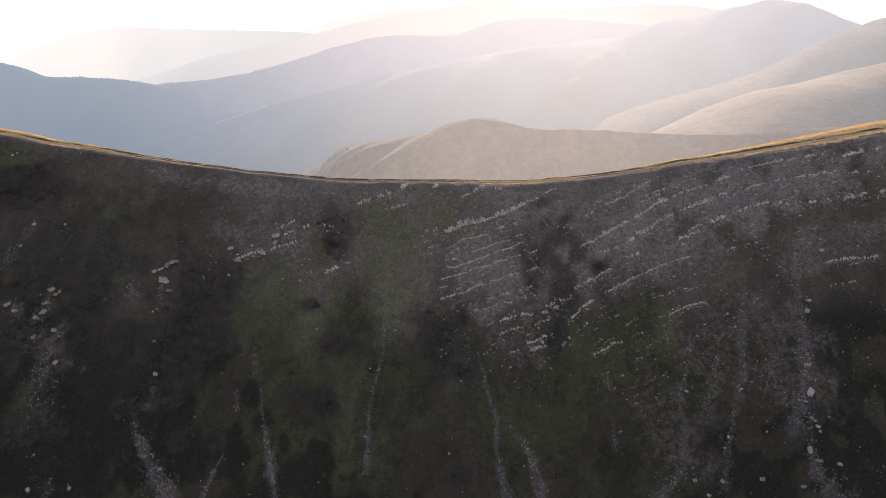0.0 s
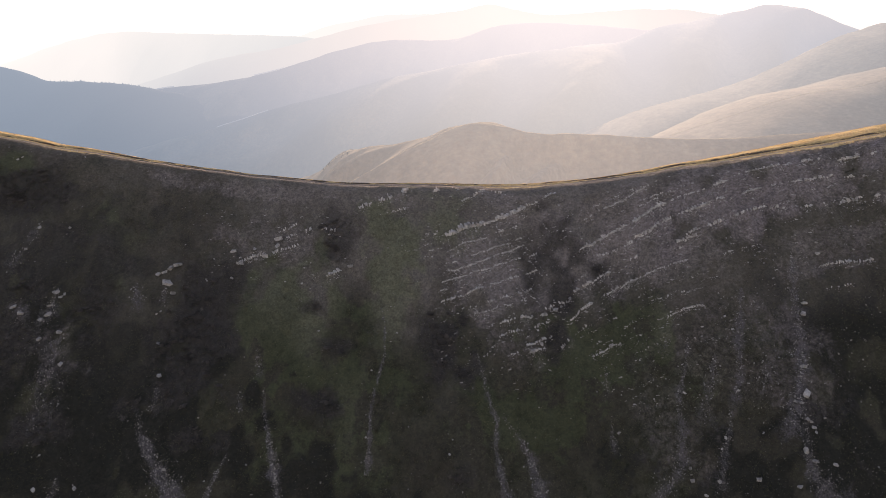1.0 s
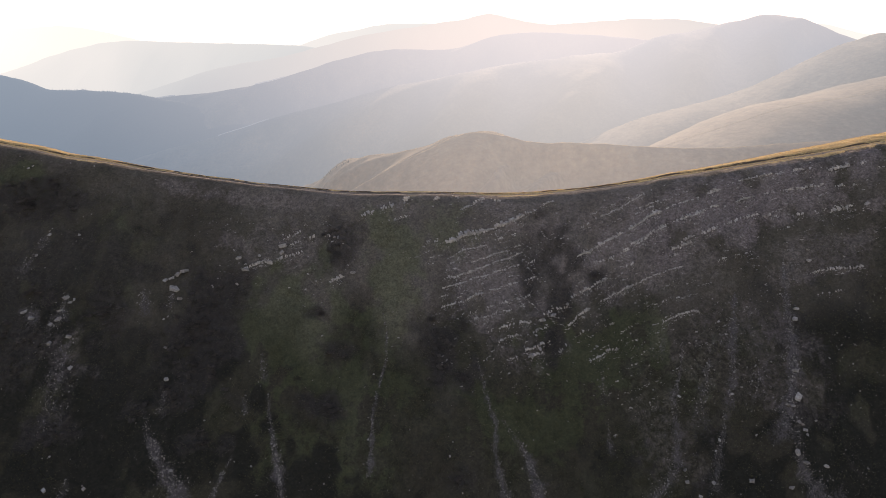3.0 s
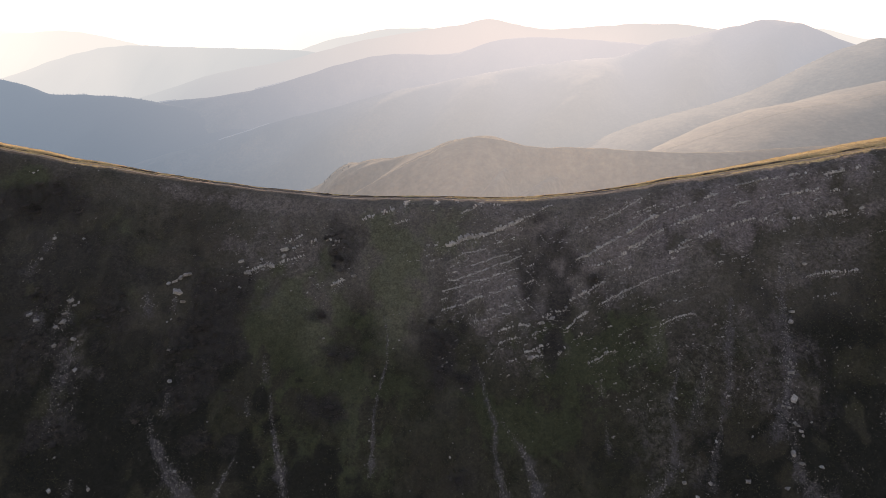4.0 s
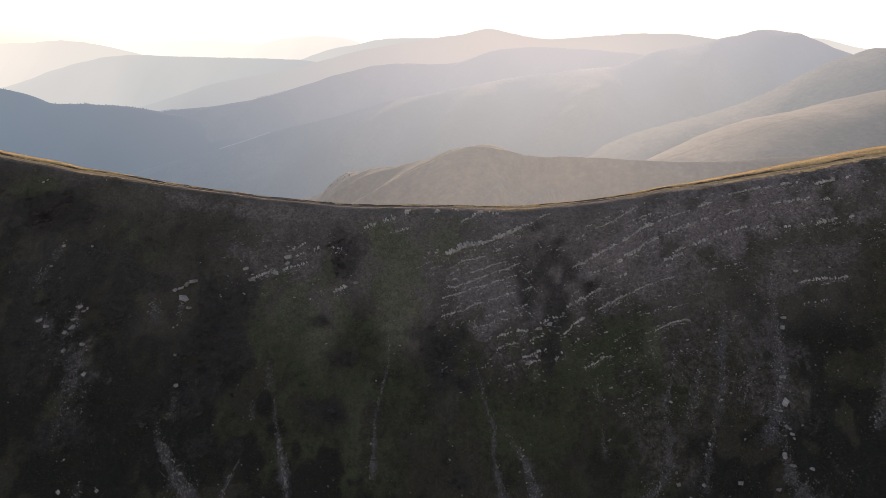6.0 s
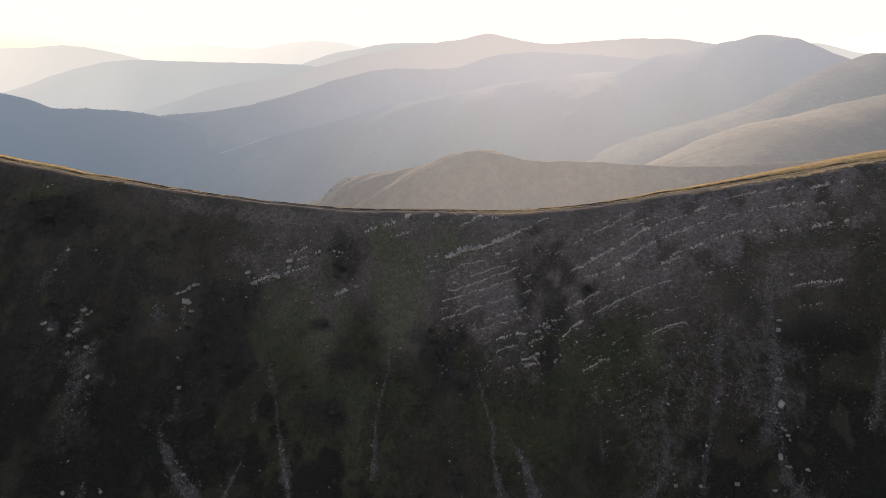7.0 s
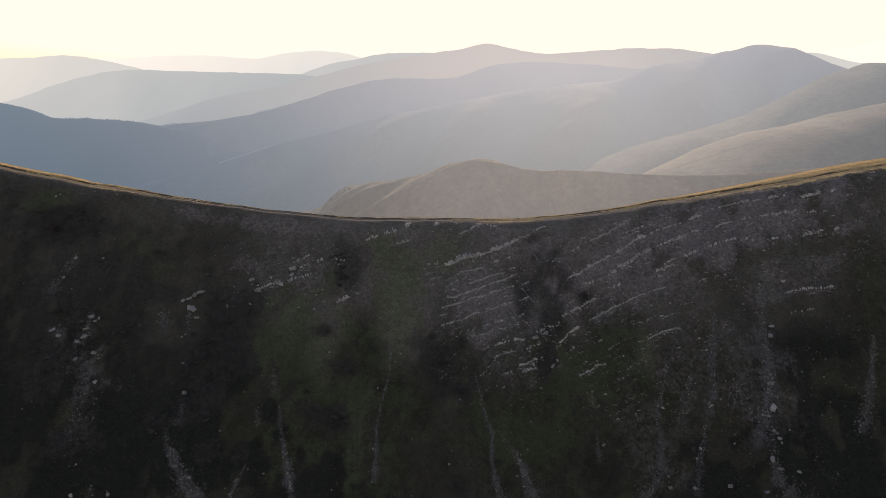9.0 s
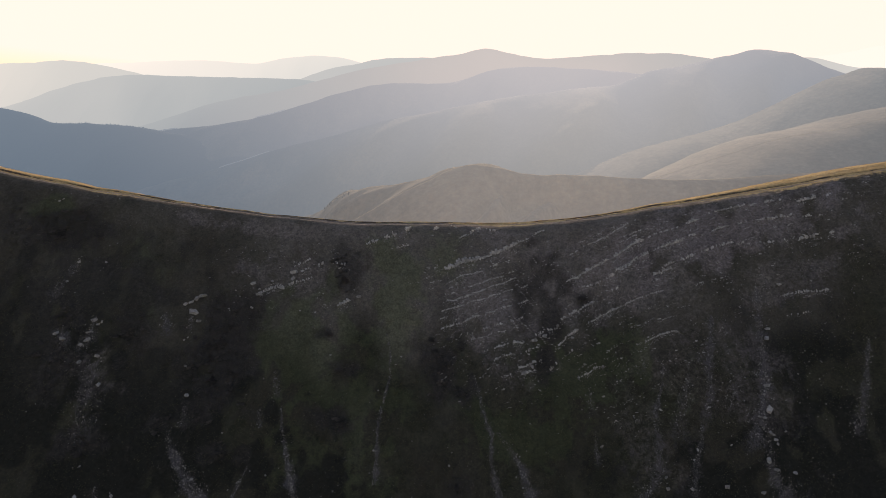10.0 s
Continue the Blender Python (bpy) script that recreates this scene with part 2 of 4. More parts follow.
def ease(xs, points):
    """A smooth curve through a few (x, value) points."""
    px, pv = np.array([p[0] for p in points], float), np.array([p[1] for p in points], float)
    slope = np.gradient(pv, px)
    i = np.clip(np.searchsorted(px, xs) - 1, 0, len(px) - 2)
    w = px[i + 1] - px[i]
    t = np.clip((xs - px[i]) / w, 0, 1)
    return ((2 * t ** 3 - 3 * t ** 2 + 1) * pv[i] + (t ** 3 - 2 * t ** 2 + t) * w * slope[i]
            + (3 * t ** 2 - 2 * t ** 3) * pv[i + 1] + (t ** 3 - t ** 2) * w * slope[i + 1])


CREST = [(-1500, -60), (-700, 110), (-450, 168), (-300, 172), (-200, 138), (-160, 128.55), (-125.9, 121.38), (-118.1, 120.17), (-110.4, 118.41), (-102.6, 117.33), (-94.7, 115.85), (-86.8, 114.25), (-78.9, 112.95), (-70.9, 111.62), (-62.8, 110.62), (-54.7, 109.46), (-46.6, 108.8), (-38.4, 108.02), (-30.3, 107.29), (-22, 106.95), (-13.8, 106.87), (-5.6, 106.74), (2.6, 106.35), (10.9, 106.01), (19.1, 105.87), (27.3, 106.15), (35.5, 106.94), (43.7, 107.77), (51.8, 109.1), (59.8, 110.61), (67.8, 112.32), (75.8, 113.49), (83.7, 114.91), (91.6, 116.4), (99.5, 117.93), (107.2, 119.48), (115, 121), (122.7, 122.71), (160, 129.3), (230, 146), (330, 160), (450, 158), (700, 110), (1500, -60)]
CREST_Y, FLOOR_Z = 195.0, -75.0


def crest_line(x):
    """Plan of the crest: y along x."""
    return CREST_Y + 1.6 * np.sin(x / 37.0 + 0.6) + 0.9 * np.sin(x / 15.0) + 10 * smooth(150, 420, np.abs(x)) * np.sin(x / 90)


SHOULDER = [(-400, 3), (-150, 2.8), (-118, 2.8), (-106, 3.0), (-84, 1.9), (-66, 1.4), (-20, 1.2), (8, 1.5), (22, 2.4), (38, 1.7), (60, 2.2), (82, 3.2), (100, 5.0), (118, 6.2), (140, 6.6), (400, 6)]
TRACK = [(-400, 2.0), (-140, 2.2), (-118, 2.0), (-102, 1.4), (-86, 1.2), (-40, 1.15), (-10, 1.15), (20, 1.25), (40, 1.25), (65, 1.5), (84, 2.1), (100, 3.4), (118, 4.6), (140, 5.2), (400, 5)]


def track_line(x):
    """Plan of the track's middle, a little in front of the crest."""
    return crest_line(x) - ease(x, TRACK) + 0.25 * np.sin(x / 13.0)


def face_drop(q, w, turn):
    """Fall below the crest at q metres in front of it, with a shoulder of width w that turns into the slope over some metres."""
    t = np.clip((q - w) / turn, 0, 1)
    return 0.12 * q + 0.78 * turn * (t ** 3 - t ** 4 / 2) + 0.78 * np.maximum(q - w - turn, 0)


def height(x, y):
    """Height of the near ridge at the plan place (x, y)."""
    x, y = np.asarray(x, float), np.asarray(y, float)
    q = crest_line(x) - y
    w = ease(x, SHOULDER)
    front = face_drop(np.maximum(q, 0), w, 5.5 + 3.5 * smooth(-50, 20, x))
    b = np.maximum(-q, 0)
    t = np.clip((b - 0.4 * w) / 5.0, 0, 1)
    fall = 0.08 + 0.17 * (1 - smooth(50, 85, x)) * smooth(-125, -95, x)
    back = fall * b + 0.50 * 5.0 * (t ** 3 - t ** 4 / 2) + 0.50 * np.maximum(b - 0.4 * w - 5.0, 0)
    away = smooth(1, 22, q) * 1.0 + smooth(4, 25, b)
    relief = away * (1.5 * fbm(x / 34.0, y / 70.0, 3, 5) + 0.9 * fbm(x / 9.0, y / 22.0, 3, 9))
    gully = away * 1.1 * (np.abs(value_noise(x / 17.0 + 0.6 * value_noise(x / 30, y / 30, 3), y / 160.0, 21)) - 0.4)
    rough = (0.05 + 0.16 * smooth(2, 12, q)) * fbm(x / 1.7, y / 1.7, 3, 31)
    z = ease(x, CREST) - front - back + relief + gully + rough
    t = y - track_line(x)
    z = z - (0.20 * np.exp(-((t + 0.95) / 0.5) ** 4) + 0.55 * np.exp(-((t - 0.95) / 0.55) ** 4)) * (1 - smooth(200, 230, np.abs(x)))
    low = FLOOR_Z - 225 * smooth(260, 800, y) + 10 * fbm(x / 140.0, y / 140.0, 2, 41)
    k = 24.0
    m = np.clip(0.5 + 0.5 * (z - low) / k, 0, 1)
    return low + (z - low) * m + k * m * (1 - m) * 0.5


SCREE, HEATH, BRAKE, STONY, LUSH, MOOR_DIM = [], [], [], [], [], []


def streak(points, wide, strength):
    """A run of loose stones down the slope: plan points, half width, cover."""
    SCREE.append((points, 1.1 * wide, strength))


def patch(kind, x, y, rx, ry, strength):
    """A ragged oval of one kind of growth or painted dimness: plan centre, half sizes, cover."""
    kind.append((x, y, rx, ry, strength))


streak([(-92.9, 147.9), (-93.7, 143.1), (-93.8, 138.2), (-91.5, 134.0)], 3.1, 0.36)
streak([(-71.6, 138.0), (-69.7, 133.7)], 0.9, 0.40)
streak([(-69.7, 133.7), (-65.6, 129.3), (-62.5, 126.2), (-59.5, 123.8)], 1.8, 0.85)
streak([(-49.7, 131.9), (-51.4, 128.1), (-53.0, 124.4)], 0.6, 0.60)
streak([(-43.1, 143.7), (-42.6, 140.2), (-41.1, 135.8)], 0.4, 0.70)
streak([(-41.1, 135.8), (-39.5, 132.1), (-38.6, 129.0)], 1.1, 0.95)
streak([(-38.6, 129.0), (-37.9, 127.3), (-36.9, 125.1)], 0.8, 0.60)
streak([(-46.1, 150.5), (-45.0, 146.6)], 0.9, 0.55)
streak([(-49.3, 142.5), (-48.0, 139.4)], 0.7, 0.45)
streak([(-16.1, 161.4), (-14.8, 156.9), (-14.8, 152.6), (-16.3, 147.0), (-17.3, 142.4)], 0.3, 0.85)
streak([(-17.5, 141.4), (-17.3, 135.2), (-17.4, 130.6)], 0.7, 0.80)
streak([(8.6, 153.1), (9.9, 148.7)], 0.4, 0.50)
streak([(9.9, 148.7), (11.1, 144.3), (12.8, 140.5)], 0.7, 0.70)
streak([(12.8, 140.5), (12.3, 135.5), (13.6, 131.0), (14.7, 127.7)], 1.1, 0.75)
streak([(14.2, 141.8), (18.1, 138.4)], 0.6, 0.50)
streak([(18.7, 138.0), (20.5, 135.9), (22.1, 131.2), (23.0, 128.1)], 1.4, 0.75)
streak([(75.7, 159.7), (73.5, 153.1), (71.6, 147.8)], 1.2, 0.70)
streak([(71.6, 147.8), (71.1, 144.7), (68.6, 139.2)], 1.0, 0.60)
streak([(68.2, 139.3), (65.6, 134.1), (63.0, 129.0), (61.7, 126.5)], 1.0, 0.45)
streak([(60.4, 151.6), (58.8, 146.8), (56.5, 142.6)], 0.5, 0.55)
streak([(56.4, 143.2), (55.9, 137.9), (54.9, 132.5), (53.1, 129.2)], 1.4, 0.65)
streak([(52.7, 129.3), (50.5, 127.5), (47.8, 126.4)], 1.4, 0.60)
streak([(66.0, 147.3), (63.8, 142.7), (61.0, 138.5)], 1.7, 0.45)
streak([(56.3, 154.0), (55.0, 151.6)], 1.0, 0.40)
streak([(89.6, 164.5), (88.0, 157.9), (87.2, 153.3)], 1.1, 0.75)
streak([(87.2, 153.3), (86.2, 147.8), (84.8, 142.7)], 1.5, 0.75)
streak([(84.8, 142.7), (81.7, 136.3), (78.8, 132.8)], 1.6, 0.70)
streak([(82.3, 132.9), (81.0, 127.8)], 0.9, 0.40)
streak([(80.4, 127.5), (81.0, 124.5), (82.5, 121.9), (83.9, 119.7)], 2.2, 0.75)
streak([(40.4, 141.5), (40.2, 136.0)], 0.8, 0.50)
streak([(40.5, 150.8), (40.2, 146.0)], 0.9, 0.35)
streak([(77.5, 144.8), (74.6, 139.2)], 1.9, 0.40)
streak([(-78.9, 161.4), (-77.5, 158.1)], 1.4, 0.70)
streak([(-72.0, 162.5), (-71.4, 159.7)], 0.9, 0.50)
streak([(-84.8, 124.5), (-84.8, 121.3)], 0.9, 0.50)
streak([(-96.7, 157.2), (-96.5, 153.2), (-98.3, 150.9)], 1.9, 0.48)
streak([(-106.0, 152.6), (-101.9, 151.3)], 1.3, 0.60)
streak([(-107.6, 163.3), (-108.5, 161.2)], 1.5, 0.50)
streak([(-105.8, 168.4), (-106.2, 166.8)], 1.4, 0.45)
streak([(-68.5, 142.6), (-67.5, 138.4)], 1.2, 0.35)
streak([(94.5, 165.9), (89.0, 161.0)], 1.5, 0.35)
streak([(113.2, 147.6), (110.1, 141.8), (106.5, 135.2), (103.2, 130.8)], 1.2, 0.60)
patch(HEATH, -113.3, 176.3, 13.3, 6.5, 1.00)
patch(HEATH, -108.5, 180.9, 5.3, 5.3, 0.50)
patch(HEATH, -61.9, 156.4, 9.3, 11.6, 1.15)
patch(HEATH, -61.8, 147.4, 7.4, 6.6, 0.80)
patch(HEATH, -29.3, 173.6, 5.2, 5.4, 1.00)
patch(HEATH, -29.3, 180.6, 4.7, 3.3, 0.60)
patch(HEATH, -32.9, 160.5, 3.5, 2.1, 0.80)
patch(HEATH, -25.1, 153.6, 6.0, 1.9, 0.55)
patch(HEATH, -28.0, 142.2, 5.6, 2.3, 0.90)
patch(HEATH, -0.6, 155.1, 6.8, 6.5, 1.20)
patch(HEATH, 5.0, 148.9, 4.2, 3.3, 0.80)
patch(BRAKE, 29.3, 175.7, 7.0, 9.6, 0.95)
patch(BRAKE, 29.7, 165.8, 6.0, 6.1, 0.95)
patch(BRAKE, 28.8, 157.9, 3.2, 5.8, 0.95)
patch(HEATH, 41.9, 171.1, 3.1, 2.2, 0.80)
patch(BRAKE, 24.6, 184.0, 3.2, 2.1, 0.40)
patch(HEATH, -86.7, 155.0, 5.3, 6.2, 0.70)
patch(HEATH, -103.2, 156.5, 6.5, 3.8, 0.60)
patch(HEATH, -97.9, 152.6, 6.4, 3.2, 0.40)
patch(HEATH, -65.2, 140.9, 6.1, 4.7, 0.80)
patch(HEATH, -74.3, 138.3, 3.2, 2.4, 0.60)
patch(HEATH, -90.6, 131.7, 7.5, 3.2, 0.80)
patch(HEATH, -56.9, 133.4, 5.4, 2.4, 0.70)
patch(HEATH, -103.3, 147.0, 4.8, 5.8, 0.70)
patch(HEATH, 90.9, 134.4, 6.0, 2.1, 0.45)
patch(HEATH, 3.9, 129.7, 4.0, 1.7, 0.50)
patch(HEATH, -67.4, 153.2, 3.0, 5.5, 0.50)
patch(HEATH, -82.5, 174.4, 4.1, 2.1, 0.45)
patch(HEATH, -96.9, 171.6, 7.6, 3.7, 0.40)
patch(HEATH, -17.7, 158.0, 3.6, 1.3, 0.35)
patch(HEATH, -84.8, 165.6, 4.8, 3.0, 0.40)
patch(HEATH, 47.9, 149.9, 3.6, 1.6, 0.30)
patch(HEATH, -51.2, 142.3, 4.3, 2.5, 0.35)
patch(HEATH, 82.4, 167.6, 2.9, 0.9, 0.30)
patch(HEATH, -48.2, 178.3, 4.0, 2.0, 0.25)
patch(STONY, 78.5, 179.0, 49.7, 9.7, 1.00)
patch(STONY, 95.8, 165.8, 18.1, 6.6, 0.30)
patch(STONY, 13.0, 171.8, 12.8, 10.2, 0.70)
patch(STONY, 41.4, 170.2, 13.9, 6.3, 0.50)
patch(STONY, 61.9, 171.0, 18.9, 5.9, 0.50)
patch(STONY, -52.9, 186.9, 24.7, 2.1, 0.50)
patch(STONY, -46.3, 175.7, 14.1, 4.7, 0.40)
patch(STONY, 17.0, 189.0, 9.7, 2.8, 0.60)
patch(STONY, -92.8, 146.2, 7.0, 6.1, 0.22)
patch(STONY, 41.9, 184.0, 12.9, 5.1, 0.50)
patch(STONY, -15.0, 187.3, 8.0, 2.1, 0.40)
patch(STONY, 71.5, 149.6, 19.4, 11.2, 0.19)
patch(STONY, 84.6, 145.4, 9.1, 15.4, 0.25)
patch(STONY, 53.9, 134.8, 8.5, 8.1, 0.19)
patch(STONY, 19.3, 155.2, 10.1, 4.5, 0.19)
patch(LUSH, -40.1, 157.7, 16.0, 13.9, 0.90)
patch(LUSH, -25.3, 148.0, 15.5, 11.5, 0.75)
patch(LUSH, -12.8, 174.5, 9.1, 14.3, 0.80)
patch(LUSH, -13.5, 159.2, 8.7, 9.2, 0.60)
patch(LUSH, 40.4, 154.6, 17.6, 5.9, 0.95)
patch(LUSH, 18.4, 143.1, 15.4, 6.4, 0.75)
patch(LUSH, 29.7, 147.4, 11.4, 4.0, 0.60)
patch(LUSH, -28.8, 133.3, 21.8, 7.5, 0.50)
patch(LUSH, -88.7, 174.0, 10.0, 3.8, 0.50)
patch(LUSH, -117.9, 180.9, 7.2, 5.5, 0.70)
patch(LUSH, -2.2, 181.4, 9.4, 5.5, 0.60)
patch(LUSH, 62.5, 145.1, 8.7, 5.7, 0.30)
patch(LUSH, -84.2, 164.0, 4.8, 9.0, 0.40)
patch(MOOR_DIM, -94.2, 164.6, 22.9, 14.3, 0.75)
patch(MOOR_DIM, -78.1, 144.9, 30.1, 12.1, 0.75)
patch(MOOR_DIM, -89.2, 126.4, 13.4, 7.1, 0.80)
patch(MOOR_DIM, -57.3, 129.4, 12.6, 6.0, 0.50)
patch(MOOR_DIM, 69.8, 125.8, 12.8, 5.5, 0.80)
patch(MOOR_DIM, 87.8, 126.6, 13.2, 9.0, 0.90)
patch(MOOR_DIM, 96.5, 149.6, 12.6, 11.1, 0.60)
patch(MOOR_DIM, 81.7, 156.7, 9.3, 6.5, 0.50)
patch(MOOR_DIM, 42.6, 135.0, 9.8, 7.4, 0.40)
patch(MOOR_DIM, -56.0, 186.7, 9.9, 1.5, 0.20)
# four broad patches that paint the view's darker lower corners into the turf
patch(MOOR_DIM, -76.0, 133.0, 36.0, 16.0, 0.95)
patch(MOOR_DIM, -108.0, 140.0, 18.0, 30.0, 0.85)
patch(MOOR_DIM, -30.0, 124.0, 30.0, 10.0, 0.60)
patch(MOOR_DIM, 100.0, 122.0, 40.0, 16.0, 0.90)


def line_distance(x, y, points):
    """Distance in plan to a bent line, and the nearest share of the way along it."""
    best, along = np.full(np.shape(x), 1e9), np.zeros(np.shape(x))
    for k, ((ax, ay), (bx, by)) in enumerate(zip(points, points[1:])):
        dx, dy = bx - ax, by - ay
        t = np.clip(((x - ax) * dx + (y - ay) * dy) / (dx * dx + dy * dy), 0, 1)
        d = np.hypot(x - ax - t * dx, y - ay - t * dy)
        along = np.where(d < best, (k + t) / (len(points) - 1), along)
        best = np.minimum(best, d)
    return best, along


def blobs(x, y, places, seed):
    total = np.zeros(np.shape(x))
    wob = 0.62 * fbm(x / 4.6, y / 4.6, 4, seed)
    for cx, cy, rx, ry, s in places:
        d = np.hypot((x - cx) / rx, (y - cy) / ry) + wob
        total = np.maximum(total, s * (1 - smooth(0.3, 1.35, d)))
    return np.clip(total, 0, 1)


def scree_cover(x, y):
    total = np.zeros(np.shape(x))
    wob = 0.8 * fbm(x / 2.5, y / 4.0, 3, 77)
    for pts, w, s in SCREE:
        d, along = line_distance(x, y, pts)
        wide = w * (0.35 + 0.75 * along) * (1 + 0.4 * np.sin(along * 17 + w * 9))
        total = np.maximum(total, 0.76 * s * (1 - smooth(0.0, 1.9, d / wide + 0.45 * wob)))
    return total


def dry_cover(x, y):
    q = crest_line(x) - y
    wide = ease(x, [(-400, 4), (-140, 3.2), (-118, 3.4), (-106, 4.2), (-88, 2.2), (-70, 0.9), (-20, 0.9), (2, 1.4), (14, 3.2), (30, 3.2), (42, 1.6), (60, 2.4), (82, 4.0), (100, 6.2), (118, 7.8), (140, 8.4), (400, 8)])
    return 1 - smooth(0.75, 1.1, q / wide + 0.12 * fbm(x / 7.0, y / 3.0, 3, 55))


def sere_haze_cover(x, y):
    """Dried turf just below the crest, in ragged tongues, and thinly over the middle of the slope, paled to paint in
    sun haze.
    """
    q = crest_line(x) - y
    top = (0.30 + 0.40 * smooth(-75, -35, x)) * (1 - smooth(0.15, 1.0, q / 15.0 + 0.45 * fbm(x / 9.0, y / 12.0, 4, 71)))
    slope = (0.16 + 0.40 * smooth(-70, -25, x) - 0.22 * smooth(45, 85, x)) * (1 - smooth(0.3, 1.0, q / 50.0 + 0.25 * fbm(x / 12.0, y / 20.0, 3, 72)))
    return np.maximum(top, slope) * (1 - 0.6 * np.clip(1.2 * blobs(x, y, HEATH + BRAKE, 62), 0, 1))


def graded(a, b, step, out, grow=1.22):
    """Grid lines: even from a to b, growing wider out to the two ends."""
    mid = list(np.arange(a, b + step * 0.5, step))
    left, right, s = [a], [mid[-1]], step
    while left[-1] > out[0]:
        s *= grow
        left.append(left[-1] - s)
    s = step
    while right[-1] < out[1]:
        s *= grow
        right.append(right[-1] + s)
    return np.array(left[:0:-1] + mid + right[1:])


def sheet_mesh(name, xs, ys, zs):
    nx, ny = len(xs), len(ys)
    me = bpy.data.meshes.new(name)
    gx, gy = np.meshgrid(xs, ys)
    me.vertices.add(nx * ny)
    me.vertices.foreach_set("co", np.stack([gx, gy, zs], -1).astype(np.float32).ravel())
    i = (np.arange(ny - 1)[:, None] * nx + np.arange(nx - 1)[None, :]).ravel()
    quads = np.stack([i, i + 1, i + nx + 1, i + nx], 1).astype(np.int32)
    me.loops.add(quads.size)
    me.loops.foreach_set("vertex_index", quads.ravel())
    me.polygons.add(len(quads))
    me.polygons.foreach_set("loop_start", np.arange(0, quads.size, 4, dtype=np.int32))
    me.polygons.foreach_set("use_smooth", np.ones(len(quads), bool))
    me.update(calc_edges=True)
    return me


def build_ground():
    xs = graded(-165.0, 165.0, 0.6, (-4700, 4700), 1.2)
    low, high = graded(84.0, 184.0, 0.6, (-2600, 184.0), 1.2), graded(184.2, 201.0, 0.2, (184.2, 4600), 1.16)
    ys = np.concatenate([low[low < 184.1], high[high > 184.1]])
    gx, gy = np.meshgrid(xs, ys)
    me = sheet_mesh("ground", xs, ys, height(gx, gy))
    for name, values in (("stony", blobs(gx, gy, STONY, 61)), ("heath", blobs(gx, gy, HEATH + BRAKE, 62)), ("scree", scree_cover(gx, gy)), ("dry", dry_cover(gx, gy)), ("sere_haze", sere_haze_cover(gx, gy)), ("lush", blobs(gx, gy, LUSH, 63)), ("moor_dim", blobs(gx, gy, MOOR_DIM, 64))):
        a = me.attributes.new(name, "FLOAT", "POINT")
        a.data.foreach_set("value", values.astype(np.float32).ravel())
    me.materials.append(TURF)
    return tagged(new("ground", me), "steep shaded mountain slope of turf and stones below a saddle", "ground", kind="structure")


build_ground()


# ---- far hills ----
def hill_surface(x, v, y, front, back, crest, spur, base, seed, bend=0.0, pivot=0.0, comb=0.0, dome=0.0, gap=0.42):
    """Plan y and height of a ridge at x, v from -1 (front foot) over 0 (crest) to 1 (back foot)."""
    top = ease(x, crest) + y * 0.0006 * fbm(x / (y * 0.02), x * 0 + seed, 3, seed)
    a = np.abs(v)
    y = y + bend * np.maximum(pivot - x, 0)
    tall = top - base
    fall = (1.2 * a ** 1.5 - 0.2 * a ** 3) * (1 - dome) + (1.5 * a ** 2 - 0.5 * a ** 3) * dome
    gy = y + v * np.where(v < 0, front, back) + front * 0.22 * fbm(x / (front * 0.9), x * 0, 2, seed + 3) * np.clip(a * 3, 0, 1)
    ribs = 1.1 - 2 * np.sqrt(fbm((x - 0.75 * v * front) / (front * 0.5), gy / (front * 2.2), 3, seed + 7) ** 2 + 0.03)
    small = fbm(x / (front * 0.12), gy / (front * 0.16), 5, seed + 11)
    z = top - tall * fall + tall * np.clip(a * 1.9, 0, 1) ** 1.6 * (1 - a) * (0.13 * spur * ribs + 0.03 * small)
    if comb:
        # slanting spurs, each with a gentle side and a steep one
        u = (x - 0.9 * v * front) / (front * gap) + 0.35 * fbm(x / front, gy / front, 3, seed + 17)
        p = u - np.floor(u)
        tooth = np.where(p < 0.68, smooth(0.0, 0.68, p), 1 - smooth(0.68, 1.0, p))
        z = z + comb * tall * np.clip(a * 2.6, 0, 1) ** 1.3 * (1 - a) ** 2 * (tooth - 0.6)
    return gy, z


def distant_hill(name, y, front, back, crest, skin=PASTURE, label="hazy grass mountain ridge fading into evening haze", spur=1.0, base=-300.0, seed=1, bend=0.0, pivot=0.0, comb=0.0, dome=0.0, gap=0.42):
    """A ridge whose crest runs through (x, z) at the distance y, with spurs falling to both sides."""
    x0, x1 = crest[0][0], crest[-1][0]
    xs = np.arange(x0, x1, max(2.5, (x1 - x0) / 460))
    v = np.concatenate([-np.linspace(1, 0, 60)[:-1] ** 1.5, np.linspace(0, 1, 24) ** 1.5])
    gx, gv = np.meshgrid(xs, v)
    gy, z = hill_surface(gx, gv, y, front, back, crest, spur, base, seed, bend, pivot, comb, dome, gap)
    me = sheet_mesh(name, xs, v, z)
    me.vertices.foreach_set("co", np.stack([gx, gy, z], -1).astype(np.float32).ravel())
    me.materials.append(skin)
    me.update()
    tagged(new(name, me), label, "hill", kind="structure")
    return y, front, back, crest, spur, base, seed, bend, pivot, comb, dome, gap


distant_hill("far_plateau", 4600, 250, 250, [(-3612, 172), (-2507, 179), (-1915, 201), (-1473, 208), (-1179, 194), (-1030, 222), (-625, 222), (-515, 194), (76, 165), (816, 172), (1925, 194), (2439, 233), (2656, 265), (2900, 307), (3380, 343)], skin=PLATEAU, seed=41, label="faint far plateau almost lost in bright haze")
